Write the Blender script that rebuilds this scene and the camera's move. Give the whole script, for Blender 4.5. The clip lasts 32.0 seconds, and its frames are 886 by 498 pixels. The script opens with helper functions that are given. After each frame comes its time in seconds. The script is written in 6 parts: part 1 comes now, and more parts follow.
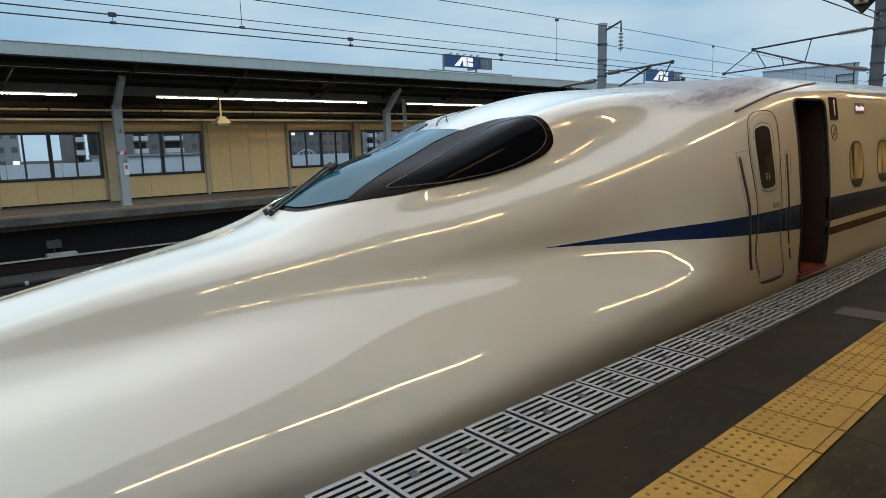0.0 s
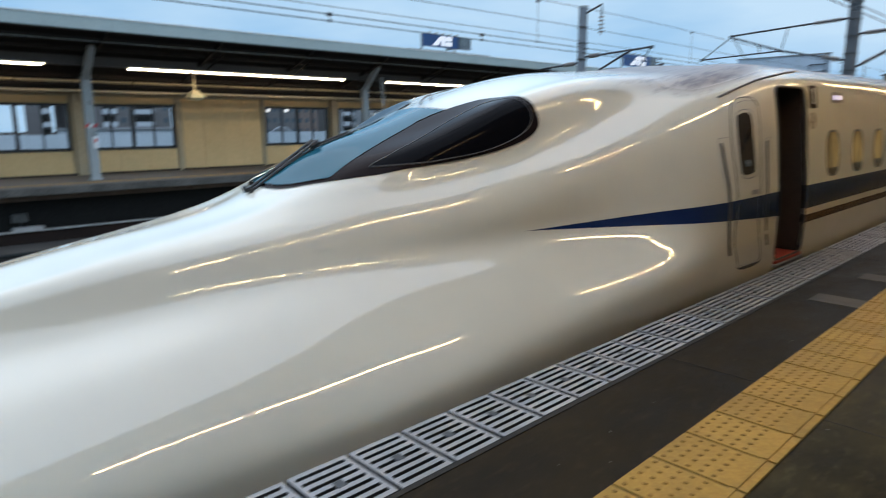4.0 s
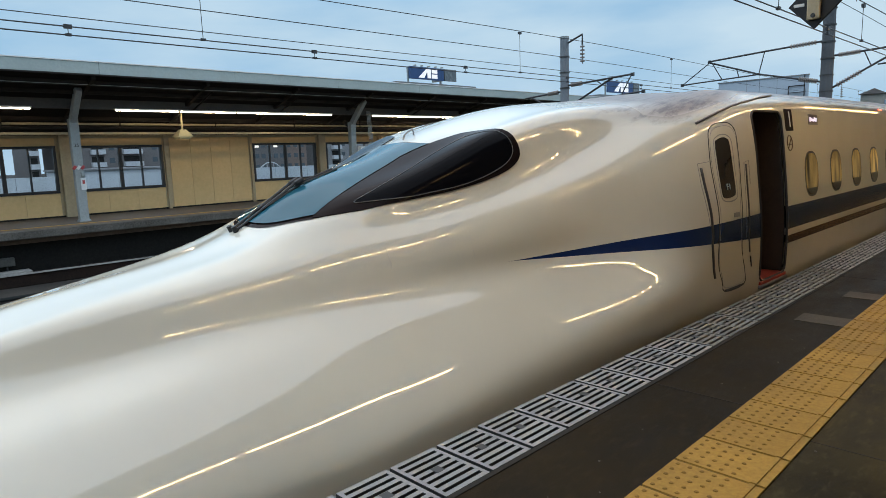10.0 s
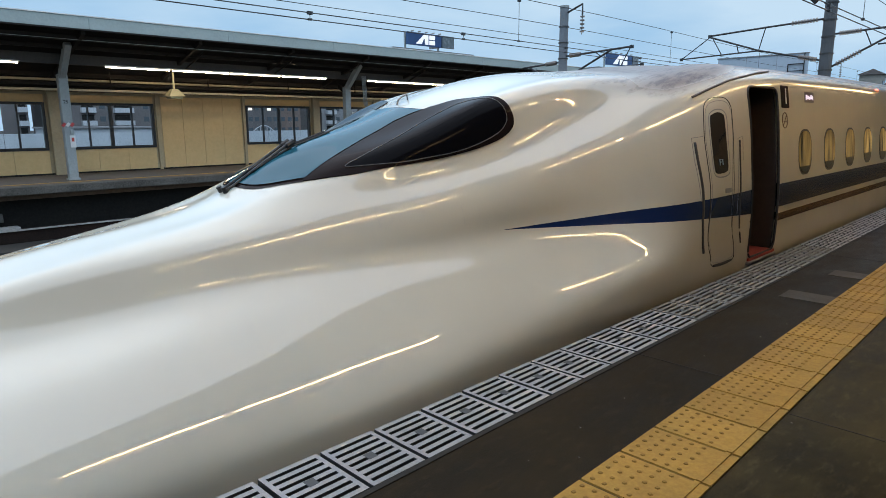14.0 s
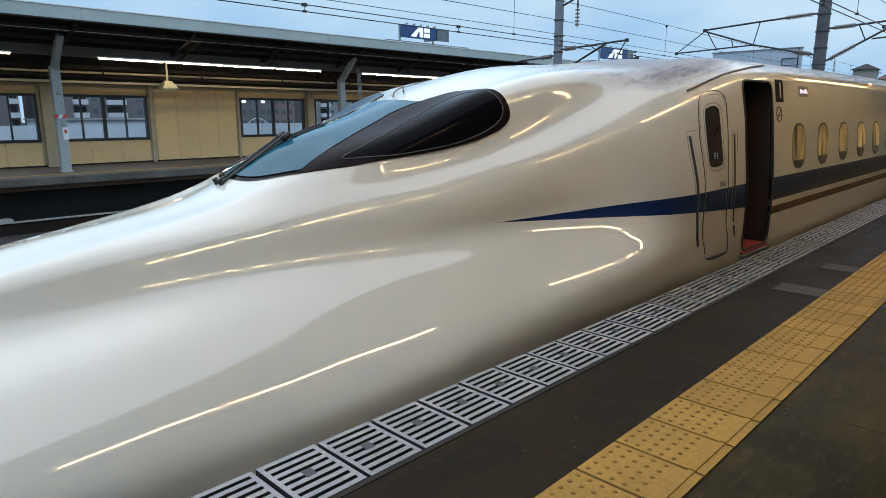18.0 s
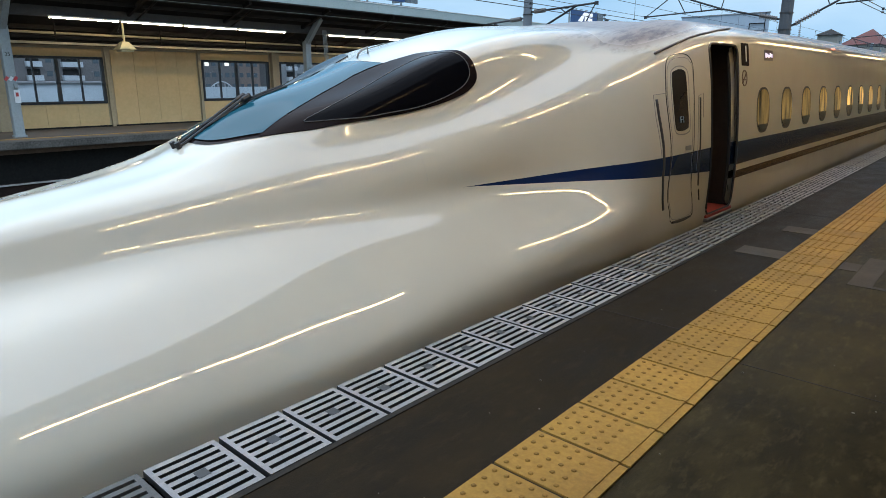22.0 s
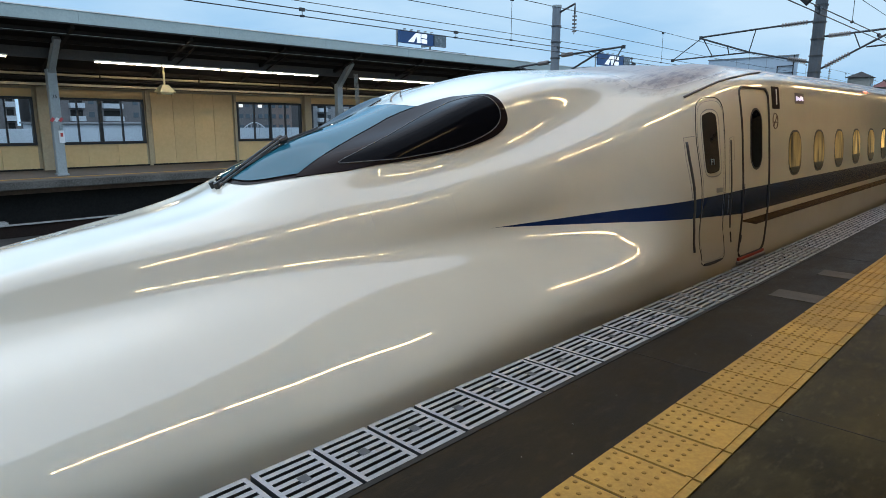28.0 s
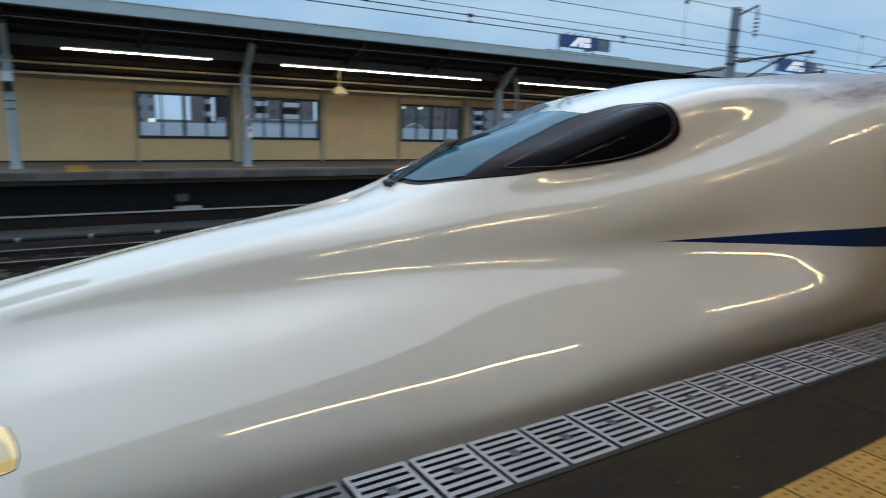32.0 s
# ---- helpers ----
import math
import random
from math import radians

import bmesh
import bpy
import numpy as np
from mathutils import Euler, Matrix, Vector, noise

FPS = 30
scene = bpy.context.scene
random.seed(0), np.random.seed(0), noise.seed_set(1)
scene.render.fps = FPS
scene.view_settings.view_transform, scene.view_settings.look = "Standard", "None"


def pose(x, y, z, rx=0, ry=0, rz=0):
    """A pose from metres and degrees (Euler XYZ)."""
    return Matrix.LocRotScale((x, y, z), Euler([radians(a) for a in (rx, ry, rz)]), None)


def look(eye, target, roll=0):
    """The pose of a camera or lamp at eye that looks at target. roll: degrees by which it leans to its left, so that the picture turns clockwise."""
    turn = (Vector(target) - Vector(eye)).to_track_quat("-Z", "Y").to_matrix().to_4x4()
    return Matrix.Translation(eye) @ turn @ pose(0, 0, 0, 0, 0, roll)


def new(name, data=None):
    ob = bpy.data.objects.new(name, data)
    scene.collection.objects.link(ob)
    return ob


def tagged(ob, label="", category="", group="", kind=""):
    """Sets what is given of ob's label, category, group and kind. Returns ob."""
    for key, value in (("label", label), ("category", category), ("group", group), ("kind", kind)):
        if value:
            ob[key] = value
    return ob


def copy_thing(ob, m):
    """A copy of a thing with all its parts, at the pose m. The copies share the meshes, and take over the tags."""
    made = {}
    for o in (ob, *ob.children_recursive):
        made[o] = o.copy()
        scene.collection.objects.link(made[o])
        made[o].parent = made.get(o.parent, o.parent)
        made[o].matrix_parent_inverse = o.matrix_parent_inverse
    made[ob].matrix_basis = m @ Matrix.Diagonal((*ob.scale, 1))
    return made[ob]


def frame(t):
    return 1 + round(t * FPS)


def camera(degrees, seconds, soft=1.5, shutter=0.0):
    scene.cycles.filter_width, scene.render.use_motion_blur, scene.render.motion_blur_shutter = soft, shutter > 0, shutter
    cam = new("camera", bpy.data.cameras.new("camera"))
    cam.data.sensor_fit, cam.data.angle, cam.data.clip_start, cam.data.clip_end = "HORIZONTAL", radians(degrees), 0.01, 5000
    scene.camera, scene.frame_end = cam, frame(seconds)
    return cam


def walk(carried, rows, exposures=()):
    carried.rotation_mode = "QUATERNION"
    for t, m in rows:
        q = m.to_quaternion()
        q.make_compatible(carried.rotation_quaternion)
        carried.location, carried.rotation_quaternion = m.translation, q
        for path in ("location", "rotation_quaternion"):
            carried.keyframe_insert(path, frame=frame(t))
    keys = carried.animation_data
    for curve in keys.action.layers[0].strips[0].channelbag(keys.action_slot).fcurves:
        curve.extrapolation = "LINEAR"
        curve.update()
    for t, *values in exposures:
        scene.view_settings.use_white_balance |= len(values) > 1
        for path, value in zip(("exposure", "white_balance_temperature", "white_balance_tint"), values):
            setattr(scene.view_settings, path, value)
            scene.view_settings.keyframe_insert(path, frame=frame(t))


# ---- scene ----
cam = camera(69.9, 32.0, soft=0.7, shutter=0.5)
PATH = [
    (0, (2.275, 0.164, 1.454), (0.793, 1.467, 1.128), -1.6),
    (0.5, (2.231, 0.263, 1.433), (0.778, 1.604, 1.132), -0.4),
    (1, (2.245, 0.319, 1.444), (0.905, 1.783, 1.189), -1.3),
    (1.5, (2.298, 0.202, 1.452), (1.051, 1.749, 1.225), -1.8),
    (1.7, (2.319, 0.202, 1.468), (1.093, 1.764, 1.227), -2.1),
    (2, (2.285, 0.25, 1.444), (1.052, 1.803, 1.187), -1.8),
    (2.5, (2.238, 0.303, 1.446), (0.957, 1.812, 1.158), -2.5),
    (3, (2.226, 0.28, 1.437), (0.903, 1.748, 1.127), -1.6),
    (3.5, (2.228, 0.249, 1.441), (0.874, 1.683, 1.105), -1.4),
    (4, (2.196, 0.159, 1.447), (0.774, 1.512, 1.061), -0.3),
    (4.5, (2.227, 0.073, 1.434), (0.485, 0.938, 0.97), 1.0),
    (6.5, (2.277, 0.009, 1.436), (0.382, 0.416, 0.94), 1.6),
    (7, (2.276, 0.011, 1.445), (0.406, 0.536, 0.968), 1.6),
    (7.5, (2.281, 0.023, 1.452), (0.418, 0.609, 1.019), 0.6),
    (8, (2.12, 0.135, 1.457), (0.367, 1.034, 1.111), -0.75),
    (8.5, (2.216, 0.177, 1.458), (0.642, 1.368, 1.135), -0.3),
    (9, (2.239, 0.166, 1.465), (0.816, 1.546, 1.2), -0.4),
    (9.5, (2.237, 0.171, 1.475), (0.84, 1.578, 1.214), -0.8),
    (10, (2.244, 0.177, 1.473), (0.83, 1.56, 1.178), -2.0),
    (10.5, (2.247, 0.173, 1.479), (0.829, 1.558, 1.212), -1.9),
    (11, (2.244, 0.181, 1.481), (0.85, 1.588, 1.206), -1.9),
    (11.5, (2.241, 0.182, 1.47), (0.832, 1.566, 1.157), 0.8),
    (12, (2.232, 0.167, 1.462), (0.803, 1.527, 1.134), 1.1),
    (12.5, (2.237, 0.184, 1.457), (0.84, 1.569, 1.094), 0.4),
    (13, (2.249, 0.181, 1.46), (0.86, 1.571, 1.088), 0.3),
    (13.5, (2.253, 0.185, 1.456), (0.863, 1.57, 1.072), -0.4),
    (14, (2.258, 0.185, 1.455), (0.871, 1.572, 1.065), -0.3),
    (14.5, (2.265, 0.181, 1.458), (0.888, 1.579, 1.073), -0.3),
    (16.5, (2.258, 0.174, 1.45), (0.868, 1.555, 1.046), -0.8),
    (17, (2.263, 0.175, 1.448), (0.872, 1.556, 1.052), -0.8),
    (17.5, (2.256, 0.167, 1.443), (0.888, 1.562, 1.017), 0.2),
    (18, (2.258, 0.167, 1.449), (0.886, 1.564, 1.039), -0.1),
    (18.5, (2.256, 0.161, 1.449), (0.889, 1.563, 1.043), 0.4),
    (19, (2.261, 0.165, 1.453), (0.882, 1.561, 1.065), 0.1),
    (19.5, (2.264, 0.159, 1.446), (0.87, 1.538, 1.053), 0.4),
    (20, (2.272, 0.166, 1.455), (0.879, 1.549, 1.072), 0.2),
    (20.5, (2.268, 0.19, 1.45), (0.91, 1.604, 1.054), -1.0),
    (21, (2.256, 0.197, 1.444), (0.947, 1.64, 0.994), 0.4),
    (21.5, (2.249, 0.21, 1.434), (0.964, 1.665, 0.952), 0.6),
    (22, (2.257, 0.211, 1.433), (0.969, 1.653, 0.919), 0.1),
    (22.5, (2.266, 0.214, 1.433), (0.971, 1.651, 0.93), -0.2),
    (23, (2.261, 0.216, 1.434), (0.943, 1.646, 0.963), -0.0),
    (23.5, (2.254, 0.206, 1.436), (0.919, 1.616, 0.958), -0.4),
    (24, (2.253, 0.208, 1.435), (0.932, 1.629, 0.948), -0.2),
    (24.5, (2.247, 0.205, 1.432), (0.937, 1.64, 0.955), 0.2),
    (25, (2.249, 0.199, 1.436), (0.925, 1.629, 0.987), -0.5),
    (25.5, (2.244, 0.19, 1.444), (0.885, 1.601, 1.039), -0.6),
    (27.5, (2.248, 0.182, 1.443), (0.886, 1.59, 1.04), 0.1),
    (28, (2.248, 0.172, 1.445), (0.882, 1.579, 1.051), 0.2),
    (28.5, (2.24, 0.159, 1.445), (0.861, 1.556, 1.062), 0.6),
    (29, (2.249, 0.157, 1.448), (0.885, 1.571, 1.071), 0.4),
    (29.5, (2.255, 0.16, 1.452), (0.893, 1.579, 1.089), 0.6),
    (30, (2.251, 0.163, 1.455), (0.882, 1.579, 1.107), 0.3),
    (30.5, (2.258, 0.161, 1.455), (0.874, 1.561, 1.104), 0.2),
    (31, (2.249, 0.161, 1.453), (0.861, 1.555, 1.092), -0.0),
    (31.5, (2.227, 0.151, 1.452), (0.762, 1.462, 1.086), 0.3),
    (32, (2.226, 0.072, 1.457), (0.571, 1.125, 1.067), 1.8),
]
# seconds, stops, kelvin, tint
WHITE = [
    (0, -0.26, 7110, 14), (2, -0.13, 6510, 14), (4, -0.12, 6410, 14), (7, -0.23, 6960, 16), (8, -0.22, 7160, 16), (9, -0.2, 7210, 14),
    (11, -0.17, 6660, 14), (13, -0.16, 6660, 15), (17, -0.12, 6510, 14), (20.5, -0.1, 6560, 15), (22, 0.0, 6410, 13), (24, 0.0, 6310, 13),
    (25.5, -0.06, 6310, 13), (30.5, -0.1, 6410, 13), (32, -0.34, 6400, 15),
]
walk(cam, [(t, look(eye, target, roll)) for t, eye, target, roll in PATH], WHITE)

# ---- world, sun and exposure ----
world = bpy.data.worlds.new("dusk_sky")
scene.world = world
world.use_nodes = True
wt = world.node_tree
for n in list(wt.nodes):
    wt.nodes.remove(n)


def graph_node(tree, kind, data_type="", blend_type="", operation=""):
    n = tree.nodes.new(kind)
    if data_type:
        n.data_type = data_type
    if blend_type:
        n.blend_type = blend_type
    if operation:
        n.operation = operation
    return n


def wnode(kind, **props):
    return graph_node(wt, kind, **props)


SUN_ELEV, SUN_AZ = radians(9), radians(90)
w_out = wnode("ShaderNodeOutputWorld")
w_bg = wnode("ShaderNodeBackground")
w_sky = wnode("ShaderNodeTexSky")
w_sky.sky_type, w_sky.sun_disc = "NISHITA", False
w_sky.sun_elevation, w_sky.sun_rotation = SUN_ELEV, SUN_AZ
w_sky.altitude, w_sky.air_density, w_sky.dust_density, w_sky.ozone_density = 20, 1.0, 1.2, 2.0
w_co = wnode("ShaderNodeTexCoord")
w_map = wnode("ShaderNodeMapping")
w_map.inputs["Scale"].default_value = (1.2, 1.2, 4.5)
w_noise = wnode("ShaderNodeTexNoise")
w_noise.inputs["Scale"].default_value, w_noise.inputs["Detail"].default_value, w_noise.inputs["Roughness"].default_value = 1.5, 7, 0.52
w_ramp = wnode("ShaderNodeValToRGB")
w_ramp.color_ramp.elements[0].position, w_ramp.color_ramp.elements[1].position = 0.36, 0.66
w_mix = wnode("ShaderNodeMix", data_type="RGBA")
w_gain = wnode("ShaderNodeMix", data_type="RGBA", blend_type="MULTIPLY")
w_gain.inputs[0].default_value = 1.0
w_gain.inputs[7].default_value = (1, 1, 1, 1)
wt.links.new(w_co.outputs["Generated"], w_map.inputs[0])
wt.links.new(w_map.outputs[0], w_noise.inputs["Vector"])
wt.links.new(w_noise.outputs["Fac"], w_ramp.inputs[0])
wt.links.new(w_ramp.outputs[0], w_mix.inputs[0])
wt.links.new(w_sky.outputs[0], w_gain.inputs[6])
ZENITH = 3.5
OVERHEAD = (7.7, 9.2, 11.0, 1)
CLOUD = (9.9, 13.9, 16.9, 1)
BLUE = (4.9, 10.4, 16.2, 1)
w_base = wnode("ShaderNodeMix", data_type="RGBA")
w_base.inputs[0].default_value = 0.88
w_base.inputs[7].default_value = BLUE
wt.links.new(w_gain.outputs[2], w_base.inputs[6])
wt.links.new(w_base.outputs[2], w_mix.inputs[6])
w_mix.inputs[7].default_value = CLOUD
# an overcast sky is brighter overhead than at the horizon
w_sep = wnode("ShaderNodeSeparateXYZ")
wt.links.new(w_co.outputs["Generated"], w_sep.inputs[0])
w_up = wnode("ShaderNodeMapRange")
w_up.interpolation_type = "SMOOTHSTEP"
w_up.inputs[1].default_value, w_up.inputs[2].default_value = 0.2, 0.6
w_up.inputs[3].default_value, w_up.inputs[4].default_value = 1.0, ZENITH
wt.links.new(w_sep.outputs["Z"], w_up.inputs[0])
w_high = wnode("ShaderNodeMapRange")
w_high.inputs[1].default_value, w_high.inputs[2].default_value = 0.3, 0.75
wt.links.new(w_sep.outputs["Z"], w_high.inputs[0])
w_pale = wnode("ShaderNodeMix", data_type="RGBA")
wt.links.new(w_high.outputs[0], w_pale.inputs[0])
wt.links.new(w_mix.outputs[2], w_pale.inputs[6])
w_pale.inputs[7].default_value = OVERHEAD
w_dome = wnode("ShaderNodeVectorMath", operation="SCALE")
wt.links.new(w_pale.outputs[2], w_dome.inputs[0])
wt.links.new(w_up.outputs[0], w_dome.inputs["Scale"])
wt.links.new(w_dome.outputs[0], w_bg.inputs[0])
w_bg.inputs[1].default_value = 0.060
wt.links.new(w_bg.outputs[0], w_out.inputs[0])

sun_data = bpy.data.lights.new("overcast_sun", "SUN")
sun_data.energy, sun_data.angle, sun_data.color = 0.2, radians(40), (1.0, 0.98, 0.95)
sun = new("overcast_sun", sun_data)
sun.matrix_world = look((-22, 4, 40), (0, 0, 0))

# ---- materials ----


class Mat:
    """A small node-graph writer."""

    def __init__(self, name):
        self.m = bpy.data.materials.new(name)
        self.m.use_nodes = True
        self.t = self.m.node_tree
        self.b = self.t.nodes["Principled BSDF"]
        self.out = self.t.nodes["Material Output"]

    def node(self, kind, **props):
        return graph_node(self.t, kind, **props)

    def link(self, a, b):
        self.t.links.new(a, b)

    def pos(self):
        return self.node("ShaderNodeNewGeometry").outputs["Position"]

    def math(self, op, a, b=0.0, c=0.0):
        n = self.node("ShaderNodeMath", operation=op)
        for i, v in enumerate((a, b, c)):
            if hasattr(v, "links"):
                self.link(v, n.inputs[i])
            else:
                n.inputs[i].default_value = v
        return n.outputs[0]

    def noise(self, scale, detail=4, rough=0.55, stretch=None, vec=None):
        n = self.node("ShaderNodeTexNoise")
        n.inputs["Scale"].default_value, n.inputs["Detail"].default_value, n.inputs["Roughness"].default_value = scale, detail, rough
        v = vec or self.pos()
        if stretch:
            mp = self.node("ShaderNodeMapping")
            mp.inputs["Scale"].default_value = stretch
            self.link(v, mp.inputs[0])
            v = mp.outputs[0]
        self.link(v, n.inputs["Vector"])
        return n.outputs["Fac"]

    def ramp(self, fac, a, b, lo=0.3, hi=0.7):
        n = self.node("ShaderNodeValToRGB")
        e = n.color_ramp.elements
        e[0].position, e[1].position = lo, hi
        e[0].color, e[1].color = (*a, 1), (*b, 1)
        self.link(fac, n.inputs[0])
        return n.outputs[0]

    def mix(self, fac, a, b):
        n = self.node("ShaderNodeMix", data_type="RGBA")
        for i, v in ((0, fac), (6, a), (7, b)):
            if hasattr(v, "links"):
                self.link(v, n.inputs[i])
            else:
                n.inputs[i].default_value = v if i == 0 else (*v, 1)
        return n.outputs[2]

    def bump(self, h, strength=0.2, dist=0.01):
        n = self.node("ShaderNodeBump")
        n.inputs["Strength"].default_value, n.inputs["Distance"].default_value = strength, dist
        self.link(h, n.inputs["Height"])
        self.link(n.outputs[0], self.b.inputs["Normal"])

    def set(self, color=None, rough=None, metal=None, **other):
        for key, v in (("Base Color", color), ("Roughness", rough), ("Metallic", metal), *other.items()):
            if v is None:
                continue
            if hasattr(v, "links"):
                self.link(v, self.b.inputs[key])
            elif key == "Base Color" or key == "Emission Color":
                self.b.inputs[key].default_value = (*v, 1)
            else:
                self.b.inputs[key].default_value = v
        return self


def plain(name, a, b=None, scale=8.0, rough=0.6, metal=0.0, bump=0.15, spread=0.12, stretch=None, island=False):
    """Two-tone grain, larger stains, fine relief."""
    k = Mat(name)
    b = b or tuple(c * 0.75 for c in a)
    fine = k.noise(scale * 9, 5, 0.6, stretch)
    large = k.noise(scale * 0.35, 4, 0.6, stretch)
    c = k.ramp(k.math("ADD", k.math("MULTIPLY", fine, 0.45), k.math("MULTIPLY", large, 0.55)), b, a, 0.35, 0.62)
    if island:
        r = k.node("ShaderNodeObjectInfo").outputs["Random"]
        dark = k.math("ADD", k.math("MULTIPLY", r, spread * 2), 1.0 - spread)
        n = k.node("ShaderNodeVectorMath", operation="SCALE")
        k.link(c, n.inputs[0])
        k.link(dark, n.inputs["Scale"])
        c = n.outputs[0]
    k.set(c, k.math("ADD", k.math("MULTIPLY", large, 0.25), max(0.02, rough - 0.12)), metal)
    k.bump(fine, bump, 0.004)
    if rough >= 0.7:
        k.b.inputs["Specular IOR Level"].default_value = 0.2
    return k.m


def flat(name, color, rough=0.5, metal=0.0, **other):
    k = Mat(name)
    k.set(color, rough, metal, **other)
    return k.m


def glow(name, color, strength, base=(0.8, 0.8, 0.8)):
    k = Mat(name)
    k.set(base, 0.4)
    k.b.inputs["Emission Color"].default_value = (*color, 1)
    k.b.inputs["Emission Strength"].default_value = strength
    return k.m


def body_paint():
    """White gloss paint with the dark blue band and the thin brown line of the livery, and road dirt."""
    k = Mat("train_paint")
    p = k.pos()
    sep = k.node("ShaderNodeSeparateXYZ")
    k.link(p, sep.inputs[0])
    y, z = sep.outputs["Y"], sep.outputs["Z"]

    def rng(v, a, b, c, d):
        n = k.node("ShaderNodeMapRange")
        n.inputs[1].default_value, n.inputs[2].default_value, n.inputs[3].default_value, n.inputs[4].default_value = a, b, c, d
        k.link(v, n.inputs[0])
        return n.outputs[0]

    top = rng(y, 3.7, 7.2, BLUE_TOP[0], BLUE_TOP[1])
    low = rng(y, 3.75, 7.1, BLUE_TOP[0], BLUE_LOW)
    band = k.math("MULTIPLY", k.math("LESS_THAN", z, top), k.math("GREATER_THAN", z, low))
    band = k.math("MULTIPLY", band, k.math("GREATER_THAN", y, 3.2))
    tip = rng(y, 7.0, 7.5, BROWN[1], BROWN[0])
    thin = k.math("MULTIPLY", k.math("LESS_THAN", z, BROWN[1]), k.math("GREATER_THAN", z, tip))
    thin = k.math("MULTIPLY", thin, k.math("GREATER_THAN", y, 7.0))
    foot = rng(y, 6.0, 7.2, 1.68, 1.945)
    soot = k.math("MULTIPLY", rng(k.math("SUBTRACT", z, foot), -0.02, 0.09, 0.0, 1.0), rng(y, 4.9, 6.2, 0.0, 1.0))
    streak = k.noise(6.0, 6, 0.7, (2.6, 0.35, 2.0))
    grime = k.math("MULTIPLY", soot, rng(streak, 0.47, 0.62, 0.0, 0.9))
    fine = k.noise(1.3, 4)
    white = k.ramp(fine, (0.56, 0.527, 0.437), (0.597, 0.565, 0.467), 0.3, 0.7)
    c = k.mix(band, white, (0.008, 0.020, 0.068))
    c = k.mix(thin, c, (0.055, 0.03, 0.02))
    c = k.mix(k.math("MULTIPLY", soot, 0.92), c, (0.15, 0.112, 0.10))
    c = k.mix(grime, c, (0.07, 0.05, 0.055))
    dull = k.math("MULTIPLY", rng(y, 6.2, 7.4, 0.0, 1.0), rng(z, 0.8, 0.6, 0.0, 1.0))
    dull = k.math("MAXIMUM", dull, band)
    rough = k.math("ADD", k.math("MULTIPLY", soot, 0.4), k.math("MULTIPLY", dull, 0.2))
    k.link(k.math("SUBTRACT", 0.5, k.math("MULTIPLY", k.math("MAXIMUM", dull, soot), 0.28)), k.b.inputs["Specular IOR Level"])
    k.set(c, k.math("ADD", rough, 0.004), 0.0)
    k.b.inputs["IOR"].default_value = 1.64
    return k.m


BLUE_TOP, BLUE_LOW, BROWN = (0.682, 0.768), 0.512, (0.353, 0.44)
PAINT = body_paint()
SEAM = flat("seam_dark_rubber", (0.02, 0.02, 0.02), 0.6)
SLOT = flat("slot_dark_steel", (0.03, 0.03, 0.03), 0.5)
TRIM = flat("grey_trim", (0.22, 0.22, 0.22), 0.35, 0.6)
BLACKGLASS = flat("dark_cab_glass", (0.004, 0.004, 0.005), 0.02, 0.0, **{"Specular IOR Level": 0.03})
CABTRIM = flat("dark_gloss_surround", (0.013, 0.0088, 0.0085), 0.08, 0.0, **{"Specular IOR Level": 0.035})
WINDSHIELD = flat("tinted_windshield", (0.014, 0.082, 0.115), 0.03, 0.0, **{"Specular IOR Level": 0.13})
RUBBER = plain("black_rubber", (0.014, 0.014, 0.015), None, 12, 0.55)
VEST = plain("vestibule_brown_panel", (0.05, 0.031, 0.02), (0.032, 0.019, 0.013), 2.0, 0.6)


def asphalt(name, low, high):
    """Trodden brown asphalt: broad polished and dirty patches, scuffs, fine grit."""
    k = Mat(name)
    broad, patch = k.noise(0.55, 5, 0.6), k.noise(2.6, 6, 0.65, (1.6, 0.7, 1))
    scuff, grain = k.noise(11, 6, 0.7, (1.8, 0.6, 1)), k.noise(170, 3, 0.7)
    c = k.ramp(k.math("ADD", k.math("MULTIPLY", broad, 0.5), k.math("MULTIPLY", patch, 0.5)), low, high, 0.40, 0.60)
    c = k.mix(k.math("MULTIPLY", k.ramp(scuff, (0, 0, 0), (1, 1, 1), 0.52, 0.72), 0.5), c, tuple(1.6 * v for v in high))
    c = k.mix(k.math("MULTIPLY", k.ramp(grain, (0, 0, 0), (1, 1, 1), 0.35, 0.75), 0.35), c, (0.03, 0.022, 0.016))
    k.set(c, k.math("ADD", k.math("MULTIPLY", patch, 0.45), 0.36))
    k.b.inputs["Specular IOR Level"].default_value = 0.05
    k.bump(k.math("ADD", grain, k.math("MULTIPLY", scuff, 0.6)), 0.3, 0.003)
    return k.m


ASPHALT = asphalt("platform_asphalt", (0.018, 0.0128, 0.0046), (0.072, 0.054, 0.022))
ASPHALT_EDGE = asphalt("edge_strip_asphalt", (0.0085, 0.0056, 0.0022), (0.029, 0.0195, 0.0085))
TACTILE_DOT = plain("worn_brown_dot", (0.32, 0.17, 0.036), (0.20, 0.105, 0.023), 9, 0.75)
CONCRETE = plain("worn_concrete", (0.34, 0.33, 0.31), (0.17, 0.165, 0.155), 2.5, 0.85, 0, 0.35)
# Near-black: shade below the platforms is put into this concrete colour.
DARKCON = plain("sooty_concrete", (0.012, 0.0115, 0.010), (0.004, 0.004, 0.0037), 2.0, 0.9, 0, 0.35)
GRATE = plain("galvanised_grating", (0.34, 0.32, 0.31), (0.215, 0.2, 0.193), 6.0, 0.55, 0.15, 0.2, 0.05, island=True)
